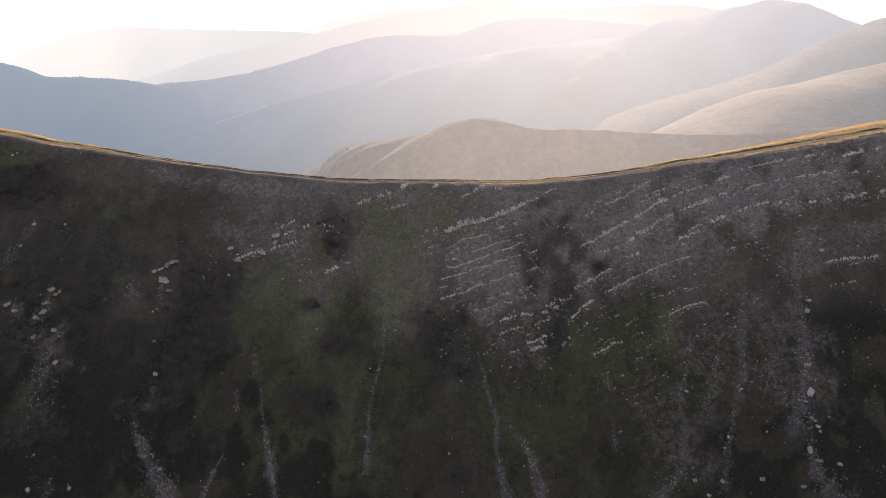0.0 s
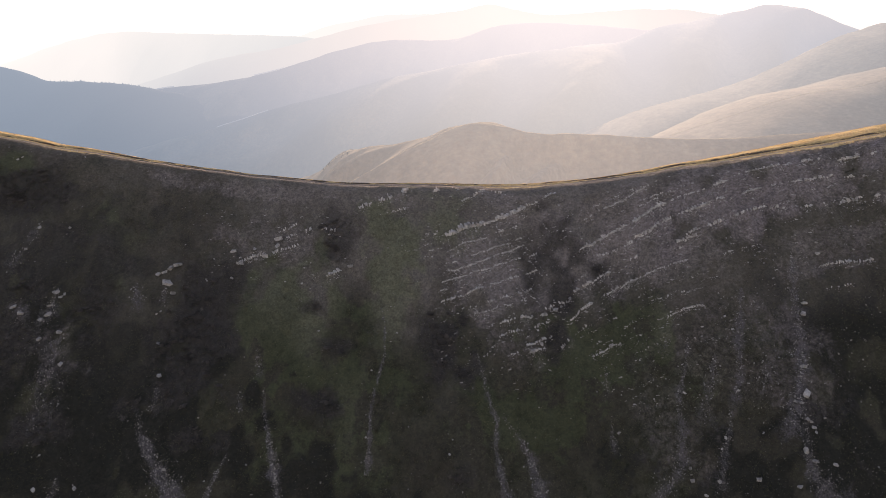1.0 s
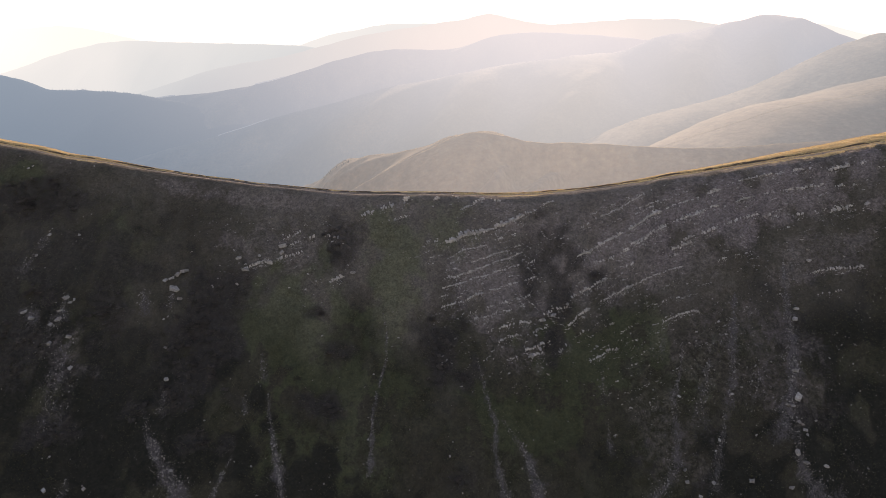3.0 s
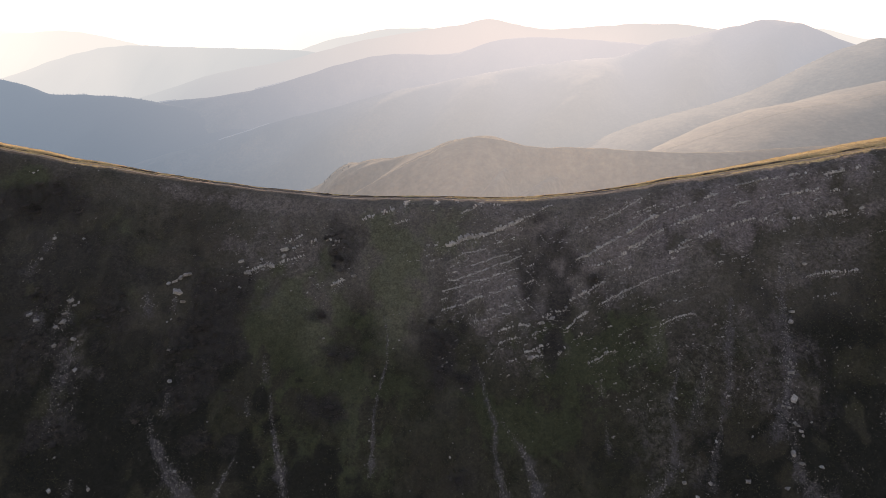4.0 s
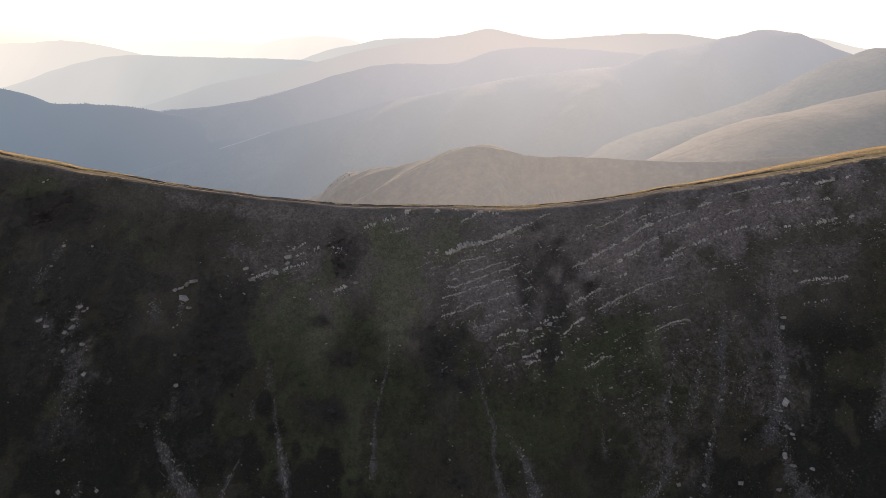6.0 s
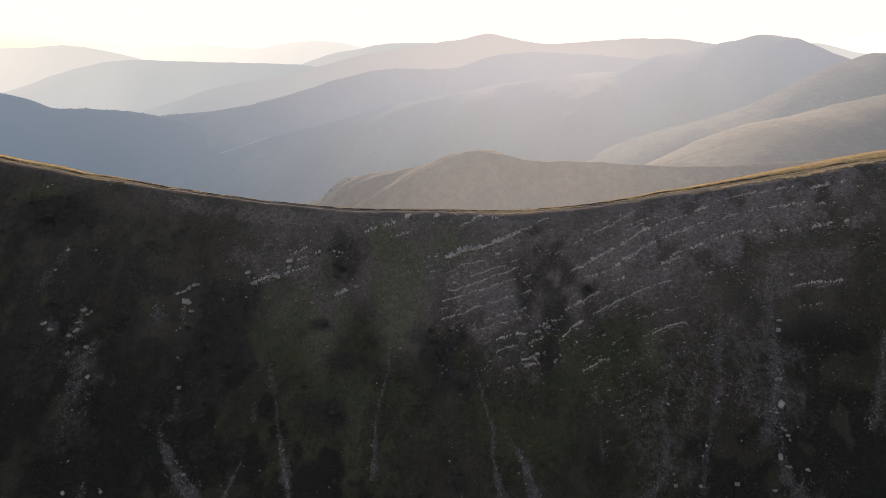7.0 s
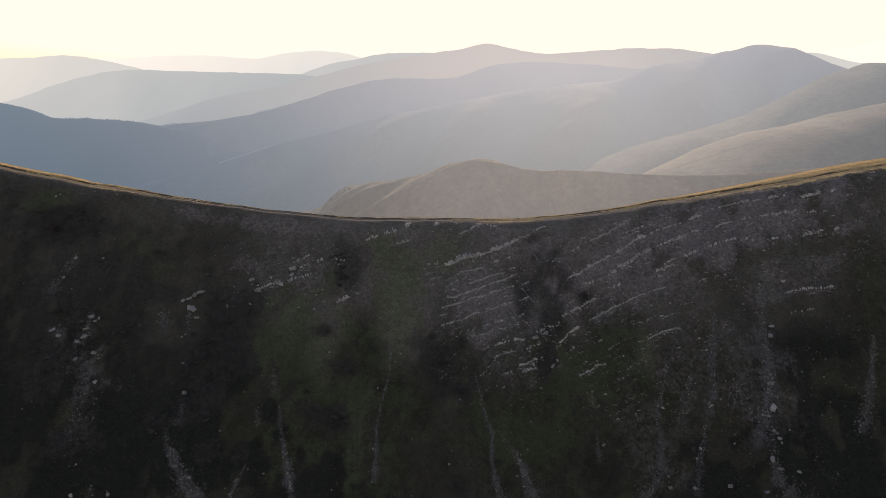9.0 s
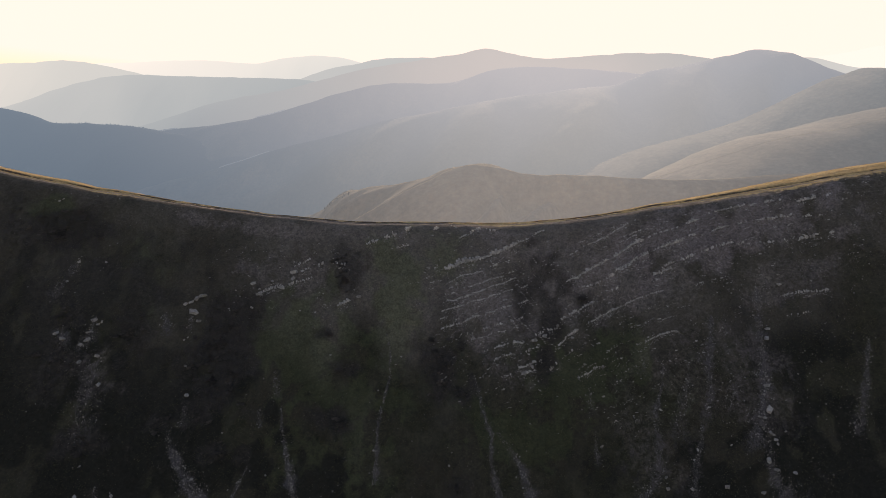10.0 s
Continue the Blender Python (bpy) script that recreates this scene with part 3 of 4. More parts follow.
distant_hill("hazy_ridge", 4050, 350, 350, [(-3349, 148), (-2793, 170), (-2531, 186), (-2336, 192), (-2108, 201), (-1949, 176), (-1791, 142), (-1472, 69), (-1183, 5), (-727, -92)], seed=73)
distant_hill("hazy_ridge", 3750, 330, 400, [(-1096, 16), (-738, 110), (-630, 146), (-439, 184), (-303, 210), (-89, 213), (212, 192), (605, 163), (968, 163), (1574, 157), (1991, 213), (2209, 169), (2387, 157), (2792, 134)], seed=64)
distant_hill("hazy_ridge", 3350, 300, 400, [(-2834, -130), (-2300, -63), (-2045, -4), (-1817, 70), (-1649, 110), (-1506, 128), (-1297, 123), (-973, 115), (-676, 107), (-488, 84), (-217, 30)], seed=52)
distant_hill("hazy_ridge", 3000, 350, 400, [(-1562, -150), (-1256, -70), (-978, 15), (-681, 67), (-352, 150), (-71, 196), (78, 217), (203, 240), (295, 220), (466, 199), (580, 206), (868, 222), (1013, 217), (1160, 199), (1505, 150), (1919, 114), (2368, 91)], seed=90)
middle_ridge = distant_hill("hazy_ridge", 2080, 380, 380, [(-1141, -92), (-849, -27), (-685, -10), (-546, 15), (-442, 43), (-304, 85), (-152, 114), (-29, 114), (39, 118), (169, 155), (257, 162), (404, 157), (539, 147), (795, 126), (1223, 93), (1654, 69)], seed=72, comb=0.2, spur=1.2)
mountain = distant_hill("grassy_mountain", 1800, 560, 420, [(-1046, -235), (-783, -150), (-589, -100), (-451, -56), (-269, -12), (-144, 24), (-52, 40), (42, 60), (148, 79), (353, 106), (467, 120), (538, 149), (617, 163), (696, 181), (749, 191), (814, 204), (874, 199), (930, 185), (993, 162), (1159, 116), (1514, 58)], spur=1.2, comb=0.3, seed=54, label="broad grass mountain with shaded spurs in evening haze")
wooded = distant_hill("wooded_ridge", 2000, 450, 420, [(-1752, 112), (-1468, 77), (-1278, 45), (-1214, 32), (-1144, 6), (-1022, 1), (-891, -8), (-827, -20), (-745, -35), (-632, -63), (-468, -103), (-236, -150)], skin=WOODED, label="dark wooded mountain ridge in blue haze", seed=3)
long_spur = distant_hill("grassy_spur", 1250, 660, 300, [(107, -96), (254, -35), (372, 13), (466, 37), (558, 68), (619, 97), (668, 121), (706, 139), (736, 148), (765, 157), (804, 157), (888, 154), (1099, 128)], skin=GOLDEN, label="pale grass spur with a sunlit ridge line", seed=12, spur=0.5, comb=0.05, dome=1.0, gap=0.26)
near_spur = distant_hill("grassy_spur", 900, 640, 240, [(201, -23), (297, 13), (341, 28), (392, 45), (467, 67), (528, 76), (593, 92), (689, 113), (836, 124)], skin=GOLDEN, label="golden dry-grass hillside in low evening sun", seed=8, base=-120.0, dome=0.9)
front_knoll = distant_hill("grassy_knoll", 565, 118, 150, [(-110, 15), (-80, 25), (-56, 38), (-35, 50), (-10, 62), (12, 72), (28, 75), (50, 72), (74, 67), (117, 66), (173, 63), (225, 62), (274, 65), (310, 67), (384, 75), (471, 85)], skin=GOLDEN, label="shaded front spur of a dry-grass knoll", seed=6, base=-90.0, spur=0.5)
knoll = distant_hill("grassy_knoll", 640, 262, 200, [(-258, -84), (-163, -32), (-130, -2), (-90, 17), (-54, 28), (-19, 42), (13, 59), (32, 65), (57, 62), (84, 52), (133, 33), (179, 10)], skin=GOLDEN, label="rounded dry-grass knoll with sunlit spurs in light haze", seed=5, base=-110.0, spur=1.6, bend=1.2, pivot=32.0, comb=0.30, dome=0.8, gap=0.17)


def far_trees(name, xs, vs, hill, tall, label):
    """Small ragged conifers on a far slope, joined into one mesh."""
    ys, zs = hill_surface(xs, vs, *hill)
    verts, faces = [], []
    r = random.Random(5)
    for x, y, z, h in zip(xs, ys, zs, tall):
        for lo, hi, w in ((0.08, 0.62, 0.24), (0.36, 1.0, 0.17)):
            i = len(verts)
            a0 = r.uniform(0, 6.28)
            for k in range(6):
                a = a0 + k * 1.047
                q = w * h * r.uniform(0.7, 1.2)
                verts.append((x + math.cos(a) * q, y + math.sin(a) * q, z + lo * h + r.uniform(-0.05, 0.05) * h))
            verts.append((x + r.uniform(-0.03, 0.03) * h, y, z + hi * h))
            faces += [(i + k, i + (k + 1) % 6, i + 6) for k in range(6)]
        i = len(verts)
        verts += [(x - 0.02 * h, y, z - 0.1 * h), (x + 0.02 * h, y, z - 0.1 * h), (x, y + 0.03 * h, z + 0.2 * h)]
        faces.append((i, i + 1, i + 2))
    me = bpy.data.meshes.new(name)
    me.from_pydata(verts, [], faces)
    me.materials.append(NEEDLES)
    return tagged(new(name, me), label, "woods", kind="stuff")


def far_trail(x0, x1, hill):
    """A pale strip along the crest of a far ridge, painted in for sunlit grass."""
    xs, across = np.linspace(x0, x1, 40), np.linspace(-0.004, 0.0, 3)
    gx, gv = np.meshgrid(xs, across)
    ys, zs = hill_surface(gx, gv, *hill)
    me = sheet_mesh("far_trail", xs, across, zs)
    me.vertices.foreach_set("co", np.stack([gx, ys - 0.5, zs + 0.6 + 2.2 * (gv < -0.001)], -1).astype(np.float32).ravel())
    me.materials.append(LIT_CREST)
    me.update()
    return tagged(new("far_trail", me), "pale strip painted as sunlit grass along a distant hazy spur", "trail", kind="structure")


# sunlit bits of the far crests, put in as pale strips with stronger glow
far_trail(-592, -455, mountain)
far_trail(-858, -800, middle_ridge)
far_trail(-560, -470, middle_ridge)
tr = np.random.default_rng(4)
far_trees("far_woods", np.concatenate([tr.uniform(-1500, -830, 260), tr.uniform(-1500, -700, 700)]), np.concatenate([tr.uniform(-0.02, 0.01, 260), -tr.uniform(0.02, 0.6, 700)]),
          wooded, tr.uniform(1.5, 4.2, 960), "distant conifer wood along a blue hazy ridge")
far_trees("knoll_trees", np.concatenate([tr.normal(-138, 8, 14), tr.normal(-118, 4, 5)]), -tr.uniform(0.0, 0.06, 19), knoll, tr.uniform(2.0, 4.0, 19), "few dark trees on the foot of the grassy knoll")


# ---- stones ----
def part(name, data, skin, parent=None, label=""):
    if not isinstance(data, bpy.types.Mesh):
        me = bpy.data.meshes.new(name)
        data.to_mesh(me)
        data.free()
        data = me
    if not data.materials:
        data.materials.append(skin)
    ob = new(name, data)
    ob.parent = parent
    return tagged(ob, label)


def stone_mesh(name, rng, chamfer=0.22, jitter=0.16, skin=ROCK):
    """An angular stone about one metre across, with worn edges."""
    bm = bmesh.new()
    bmesh.ops.create_cube(bm, size=1.0)
    bmesh.ops.bevel(bm, geom=bm.edges[:], offset=chamfer, segments=1 if chamfer < 0.12 else 2, affect="EDGES")
    for v in bm.verts:
        v.co += Vector((rng.uniform(-1, 1), rng.uniform(-1, 1), rng.uniform(-1, 1))) * jitter
    me = bpy.data.meshes.new(name)
    bm.to_mesh(me)
    bm.free()
    me.materials.append(skin)
    return me


rng = random.Random(7)
BLOCKS = [stone_mesh("block", rng, 0.10, 0.11) for _ in range(10)]
ROUNDED = [stone_mesh("boulder", rng, 0.11, 0.17, BOULDER) for _ in range(8)]


def height_at(x, y):
    return float(height(np.array([x]), np.array([y]))[0])


RUBBLE = []


def rock_ledge(points, thick, fill):
    """One outcropping bed: upright jointed blocks in a row across the slope, with rubble below them."""
    thick *= 0.70
    mx = sum(p[0] for p in points) / len(points)
    my = sum(p[1] for p in points) / len(points)
    at = Vector((mx, my, height_at(mx, my)))
    ledge = tagged(new("rock_ledge"), "row of pale limestone blocks cropping out of the grassy slope", "rock ledge", "limestone beds on the slope")
    ledge.location = at
    lengths = [math.dist(a, b) for a, b in zip(points, points[1:])]
    total, s = sum(lengths), 0.0
    slant = math.degrees(math.atan2(points[-1][1] - points[0][1], points[-1][0] - points[0][0]))
    made = 0
    while s < total or not made:
        swell = 0.5 + 0.5 * float(fbm(np.array([s / (1.1 + 1.2 * thick)]), np.array([mx + my]), 2, 3)[0])
        wide = 0.16 + thick * rng.uniform(0.10, 0.34)
        run = min(s + wide * 0.5, total)
        s += wide * rng.uniform(0.82, 1.08)
        ends = min(1.0, 0.45 + 1.2 * min(run, total - run) / (0.6 * thick + 0.5))
        if made and fill < 1 and (swell > fill * 0.80 + 0.12 or rng.random() < 0.10 + 0.35 * (1.05 - fill)):
            continue
        made += 1
        k, rest = 0, run
        while k < len(lengths) - 1 and rest > lengths[k]:
            rest -= lengths[k]
            k += 1
        f = min(rest / lengths[k], 1.0)
        (ax, ay), (bx, by) = points[k], points[k + 1]
        x = ax + (bx - ax) * f + rng.uniform(-0.06, 0.06)
        y = ay + (by - ay) * f + rng.gauss(0, 0.03 + 0.22 * (1.1 - fill)) * thick
        tall = (0.10 + thick * rng.uniform(0.24, 0.78)) * (1.2 - 0.55 * swell) * ends
        deep = tall * 1.3 + 0.3
        ob = new("block", rng.choice(BLOCKS))
        ob.parent = ledge
        z = height_at(x, y)
        ob.matrix_local = Matrix.Translation(Vector((x, y + 0.42 * deep, z + tall * 0.3)) - at) @ pose(0, 0, 0, rng.uniform(-4, 14), rng.gauss(0, 4), rng.gauss(0, 10) + slant * 0.7) @ Matrix.Diagonal((wide * (rng.uniform(0.72, 0.98) if fill < 1 else rng.uniform(0.9, 1.05)), deep, tall, 1))
        for _ in range(2):
            RUBBLE.append((x + rng.gauss(0, 0.5), y - abs(rng.gauss(0, 0.5)) * (0.4 + thick) - 0.15, rng.uniform(0.08, 0.14) + 0.16 * thick * rng.random() ** 3))
    return ledge


rock_ledge([(0.5, 178.9), (12.0, 182.5), (19.0, 185.3), (23.0, 186.9)], 2.7, 1.00)
rock_ledge([(23.0, 186.9), (27.0, 188.2)], 1.2, 0.80)
rock_ledge([(-5.1, 178.6), (0.5, 178.9)], 0.6, 0.40)
rock_ledge([(3.4, 176.3), (8.0, 177.6), (12.2, 179.0)], 0.9, 0.90)
rock_ledge([(14.5, 180.5), (16.9, 181.4)], 0.9, 0.90)
rock_ledge([(18.7, 182.1), (20.8, 183.0)], 0.8, 0.90)
rock_ledge([(7.5, 174.2), (11.7, 175.8), (17.1, 178.1), (21.8, 180.3)], 0.6, 0.85)
rock_ledge([(0.5, 172.1), (3.6, 172.9)], 0.6, 0.80)
rock_ledge([(0.1, 170.0), (6.4, 171.5), (10.1, 173.1)], 0.8, 0.90)
rock_ledge([(10.1, 173.1), (14.6, 175.1), (22.4, 178.7)], 0.6, 0.80)
rock_ledge([(-0.6, 167.7), (5.2, 169.5), (11.5, 171.5)], 0.8, 0.90)
rock_ledge([(11.5, 171.5), (16.8, 173.7), (26.0, 177.0)], 0.5, 0.55)
rock_ledge([(-0.9, 165.7), (1.0, 166.1)], 0.6, 0.80)
rock_ledge([(-0.7, 163.3), (5.5, 165.4), (11.3, 167.6)], 0.9, 0.95)
rock_ledge([(12.4, 167.9), (15.8, 169.1), (20.2, 170.3)], 1.1, 0.95)
rock_ledge([(22.2, 171.7), (25.6, 172.9)], 0.9, 0.90)
rock_ledge([(4.7, 162.2), (10.5, 164.0), (16.3, 165.4)], 0.6, 0.60)
rock_ledge([(16.3, 165.4), (19.5, 165.9), (23.4, 168.1)], 0.9, 0.75)
rock_ledge([(6.8, 161.2), (11.8, 162.6), (17.5, 163.3), (22.0, 165.3)], 0.5, 0.50)
rock_ledge([(11.7, 159.2), (15.2, 159.6), (19.8, 160.5)], 1.0, 0.60)
rock_ledge([(19.8, 160.5), (26.5, 163.1), (30.5, 164.5), (33.4, 164.8)], 1.3, 0.75)
rock_ledge([(14.3, 156.5), (20.7, 158.4), (27.3, 160.6)], 0.7, 0.55)
rock_ledge([(21.0, 155.1), (24.0, 156.3), (27.8, 157.7)], 1.1, 0.90)
rock_ledge([(21.7, 153.8), (26.0, 155.3)], 1.2, 0.90)
rock_ledge([(16.2, 152.8), (18.9, 153.4)], 0.6, 0.60)
rock_ledge([(39.4, 182.6), (43.5, 184.6), (48.0, 184.9), (52.9, 185.2)], 0.9, 0.80)
rock_ledge([(40.1, 185.3), (46.7, 186.3), (52.1, 186.9)], 0.5, 0.50)
rock_ledge([(53.0, 187.6), (58.1, 187.1)], 0.6, 0.60)
rock_ledge([(55.3, 184.1), (59.8, 184.3), (63.4, 184.0)], 0.6, 0.60)
rock_ledge([(37.2, 175.1), (42.5, 177.9), (47.0, 178.8), (50.4, 178.9)], 1.5, 1.00)
rock_ledge([(52.2, 179.5), (56.1, 180.7), (61.5, 181.3)], 1.5, 1.00)
rock_ledge([(40.9, 174.7), (46.4, 174.7), (50.0, 174.9)], 0.9, 0.70)
rock_ledge([(50.0, 174.9), (54.1, 175.9)], 1.3, 0.85)
rock_ledge([(54.1, 175.6), (58.3, 177.1), (62.1, 177.6)], 1.3, 0.80)
rock_ledge([(34.5, 166.5), (38.2, 168.3), (41.2, 169.4)], 1.7, 0.90)
rock_ledge([(41.2, 169.4), (44.9, 170.8)], 1.5, 0.80)
rock_ledge([(50.3, 171.6), (52.1, 171.6)], 1.7, 0.95)
rock_ledge([(32.9, 160.7), (36.0, 162.6), (39.0, 164.0)], 1.2, 0.80)
rock_ledge([(39.0, 164.0), (42.8, 165.7), (47.3, 167.0)], 0.7, 0.50)
rock_ledge([(47.3, 167.0), (52.2, 167.3), (60.9, 167.8)], 0.5, 0.45)
rock_ledge([(30.0, 154.9), (33.2, 157.5), (36.9, 159.4)], 1.0, 0.60)
rock_ledge([(37.4, 153.2), (40.9, 153.7), (44.8, 154.9)], 0.7, 0.80)
rock_ledge([(49.8, 185.0), (54.4, 186.4), (58.1, 187.5)], 0.7, 0.70)
rock_ledge([(53.7, 182.8), (57.9, 183.1), (62.3, 183.7), (67.0, 184.3)], 0.6, 0.60)
rock_ledge([(52.4, 179.5), (56.1, 180.7), (61.6, 181.5)], 1.5, 1.00)
rock_ledge([(62.9, 181.8), (67.6, 182.3), (72.2, 182.3)], 0.8, 0.85)
rock_ledge([(74.7, 182.7), (78.5, 183.7)], 1.5, 1.00)
rock_ledge([(80.7, 184.4), (86.5, 185.1), (91.9, 184.6), (96.2, 184.3)], 0.9, 0.75)
rock_ledge([(98.6, 184.1), (101.5, 184.1)], 1.1, 0.90)
rock_ledge([(102.9, 183.8), (106.2, 183.8)], 1.2, 0.90)
rock_ledge([(107.7, 182.8), (113.0, 181.9)], 1.5, 1.00)
rock_ledge([(115.5, 181.0), (118.1, 181.5)], 1.2, 0.90)
rock_ledge([(48.2, 175.1), (51.7, 175.7), (56.0, 176.7), (61.9, 177.4)], 1.1, 0.80)
rock_ledge([(64.1, 177.9), (67.8, 178.0), (72.2, 178.3)], 1.8, 0.85)
rock_ledge([(71.7, 178.5), (76.7, 179.6)], 1.0, 0.80)
rock_ledge([(81.4, 179.6), (87.2, 180.6), (91.3, 180.2)], 1.1, 0.85)
rock_ledge([(91.3, 180.2), (97.1, 179.7)], 0.6, 0.50)
rock_ledge([(97.0, 179.6), (101.0, 179.4), (105.2, 179.2)], 1.3, 0.80)
rock_ledge([(107.9, 178.4), (110.2, 178.0)], 1.2, 0.80)
rock_ledge([(112.0, 177.0), (112.7, 176.8)], 1.2, 0.90)
rock_ledge([(62.4, 171.8), (65.3, 172.1), (67.7, 171.9)], 1.9, 0.95)
rock_ledge([(65.0, 173.0), (68.0, 173.2), (71.5, 173.2)], 1.9, 0.90)
rock_ledge([(71.2, 172.8), (75.1, 173.9)], 1.5, 0.90)
rock_ledge([(76.9, 174.6), (82.3, 175.5), (86.7, 176.1)], 1.2, 0.70)
rock_ledge([(86.7, 176.1), (91.2, 174.3), (94.8, 174.6)], 1.4, 0.60)
rock_ledge([(96.1, 173.7), (101.0, 173.4)], 1.5, 0.70)
rock_ledge([(104.6, 173.2), (107.2, 173.3), (110.2, 173.2)], 2.0, 0.90)
rock_ledge([(112.8, 171.9), (114.0, 171.5)], 1.5, 0.90)
rock_ledge([(106.3, 175.3), (109.1, 175.0)], 0.8, 0.70)
rock_ledge([(50.2, 171.7), (52.1, 171.7)], 1.6, 0.90)
rock_ledge([(46.8, 166.5), (50.9, 167.2), (54.8, 167.4)], 0.8, 0.70)
rock_ledge([(54.8, 167.4), (60.2, 167.6), (64.3, 167.9)], 0.6, 0.55)
rock_ledge([(72.9, 166.4), (78.0, 167.6), (82.7, 168.0)], 0.4, 0.40)
rock_ledge([(56.7, 157.2), (61.0, 157.4), (66.4, 157.0)], 0.7, 0.90)
rock_ledge([(95.5, 161.4), (98.9, 160.8)], 0.8, 0.60)
rock_ledge([(98.9, 160.7), (102.9, 159.9), (108.1, 160.0)], 1.1, 0.80)
rock_ledge([(95.4, 156.2), (98.5, 156.1), (102.2, 155.4)], 0.6, 0.70)
rock_ledge([(53.8, 161.9), (58.8, 161.3), (63.1, 160.7)], 0.5, 0.50)
rock_ledge([(-54.1, 169.1), (-51.3, 170.3), (-48.8, 170.8)], 1.2, 0.80)
rock_ledge([(-48.8, 170.8), (-43.7, 171.8)], 1.1, 0.60)
rock_ledge([(-54.4, 169.1), (-51.0, 170.4), (-47.7, 171.3)], 1.1, 0.75)
rock_ledge([(-47.7, 171.3), (-42.4, 172.6), (-38.2, 174.5)], 0.9, 0.60)
rock_ledge([(-49.2, 175.9), (-45.3, 177.6)], 0.9, 0.45)
rock_ledge([(-45.2, 176.7), (-41.9, 178.3), (-37.9, 180.3)], 1.1, 0.50)
rock_ledge([(-37.9, 177.2), (-34.2, 178.7)], 1.6, 0.60)
rock_ledge([(-42.9, 175.6), (-39.2, 176.7)], 0.9, 0.60)
rock_ledge([(-32.3, 177.9), (-28.7, 177.0)], 1.4, 0.60)
rock_ledge([(-30.9, 166.8), (-29.1, 167.8), (-27.4, 168.8)], 1.5, 1.00)
rock_ledge([(-35.1, 167.2), (-33.5, 167.6)], 0.8, 0.60)
rock_ledge([(-21.0, 172.6), (-17.6, 173.6)], 0.7, 0.50)
rock_ledge([(-23.9, 183.8), (-22.2, 184.5), (-20.4, 185.7)], 1.6, 0.80)
rock_ledge([(-18.4, 186.1), (-14.8, 187.0), (-11.2, 188.4)], 1.8, 0.70)
rock_ledge([(-11.9, 188.6), (-9.6, 190.8)], 1.8, 0.80)
rock_ledge([(-17.8, 182.8), (-13.2, 183.8), (-10.1, 184.9)], 0.9, 0.60)
rock_ledge([(-3.1, 189.8), (-1.2, 191.3)], 1.4, 0.90)
rock_ledge([(-4.7, 178.4), (-1.5, 179.2)], 0.6, 0.50)
rock_ledge([(7.9, 188.7), (10.7, 191.4), (14.0, 192.3)], 1.5, 0.90)
rock_ledge([(14.0, 191.8), (17.9, 190.5)], 1.0, 0.60)
rock_ledge([(28.3, 189.1), (32.4, 190.3)], 0.9, 0.70)
rock_ledge([(5.0, 187.8), (7.7, 189.1)], 0.8, 0.50)
rock_ledge([(2.6, 192.9), (4.5, 191.6)], 0.8, 0.60)


def boulder(x, y, size):
    ob = tagged(new("boulder", rng.choice(ROUNDED)), "pale weathered limestone boulder lying on the slope", "boulder", "boulders on the slope")
    ob.matrix_basis = Matrix.Translation((x, y, height_at(x, y) + size * 0.16)) @ pose(0, 0, 0, rng.uniform(-25, 25), rng.uniform(-25, 25), rng.uniform(0, 360)) @ Matrix.Diagonal((0.75 * size * rng.uniform(0.7, 1.15), size * rng.uniform(0.75, 1.0), 0.8 * size * rng.uniform(0.4, 0.7), 1))


boulder(-70.0, 167.1, 2.05)
boulder(-71.4, 166.3, 1.74)
boulder(-72.6, 165.2, 1.26)
boulder(-74.1, 164.6, 1.26)
boulder(-71.4, 163.1, 2.03)
boulder(-69.5, 161.3, 1.40)
boulder(-70.5, 151.1, 0.91)
boulder(-68.5, 144.9, 1.04)
boulder(-90.6, 143.0, 1.23)
boulder(-93.2, 148.9, 1.25)
boulder(-72.5, 156.8, 0.62)
boulder(-71.6, 157.4, 0.62)
boulder(-44.8, 175.0, 2.03)
boulder(-44.7, 173.1, 1.40)
boulder(-47.6, 170.8, 1.70)
boulder(-53.9, 168.8, 1.55)
boulder(-56.1, 171.2, 1.56)
boulder(-50.7, 172.2, 1.09)
boulder(-49.9, 169.8, 0.93)
boulder(-24.9, 170.0, 1.66)
boulder(89.3, 154.6, 1.41)
boulder(88.3, 152.3, 1.25)
boulder(85.0, 142.5, 1.36)
boulder(83.8, 137.3, 1.93)
boulder(82.0, 135.7, 1.03)
boulder(81.0, 136.2, 1.03)
boulder(82.5, 132.8, 1.03)
boulder(83.3, 131.3, 1.03)
boulder(80.3, 127.7, 1.45)
boulder(81.6, 126.1, 1.30)
boulder(85.6, 125.1, 1.17)
boulder(69.6, 125.3, 1.14)
boulder(77.4, 122.8, 1.00)
boulder(56.0, 127.6, 1.12)
boulder(57.6, 142.3, 0.87)
boulder(56.0, 129.7, 0.84)
boulder(61.6, 126.6, 0.99)
boulder(86.5, 133.3, 0.74)
boulder(58.3, 124.9, 0.84)
boulder(83.1, 132.5, 0.73)
boulder(83.5, 130.5, 0.73)
boulder(64.8, 133.4, 0.72)
boulder(63.5, 131.8, 0.57)
boulder(69.6, 140.6, 0.73)
boulder(73.2, 133.3, 0.58)
boulder(-96.5, 156.3, 1.45)
boulder(-97.0, 153.8, 1.28)
boulder(-96.9, 151.8, 1.43)
boulder(-98.3, 150.9, 1.27)
boulder(-103.2, 151.2, 1.45)
boulder(-105.3, 152.2, 1.30)
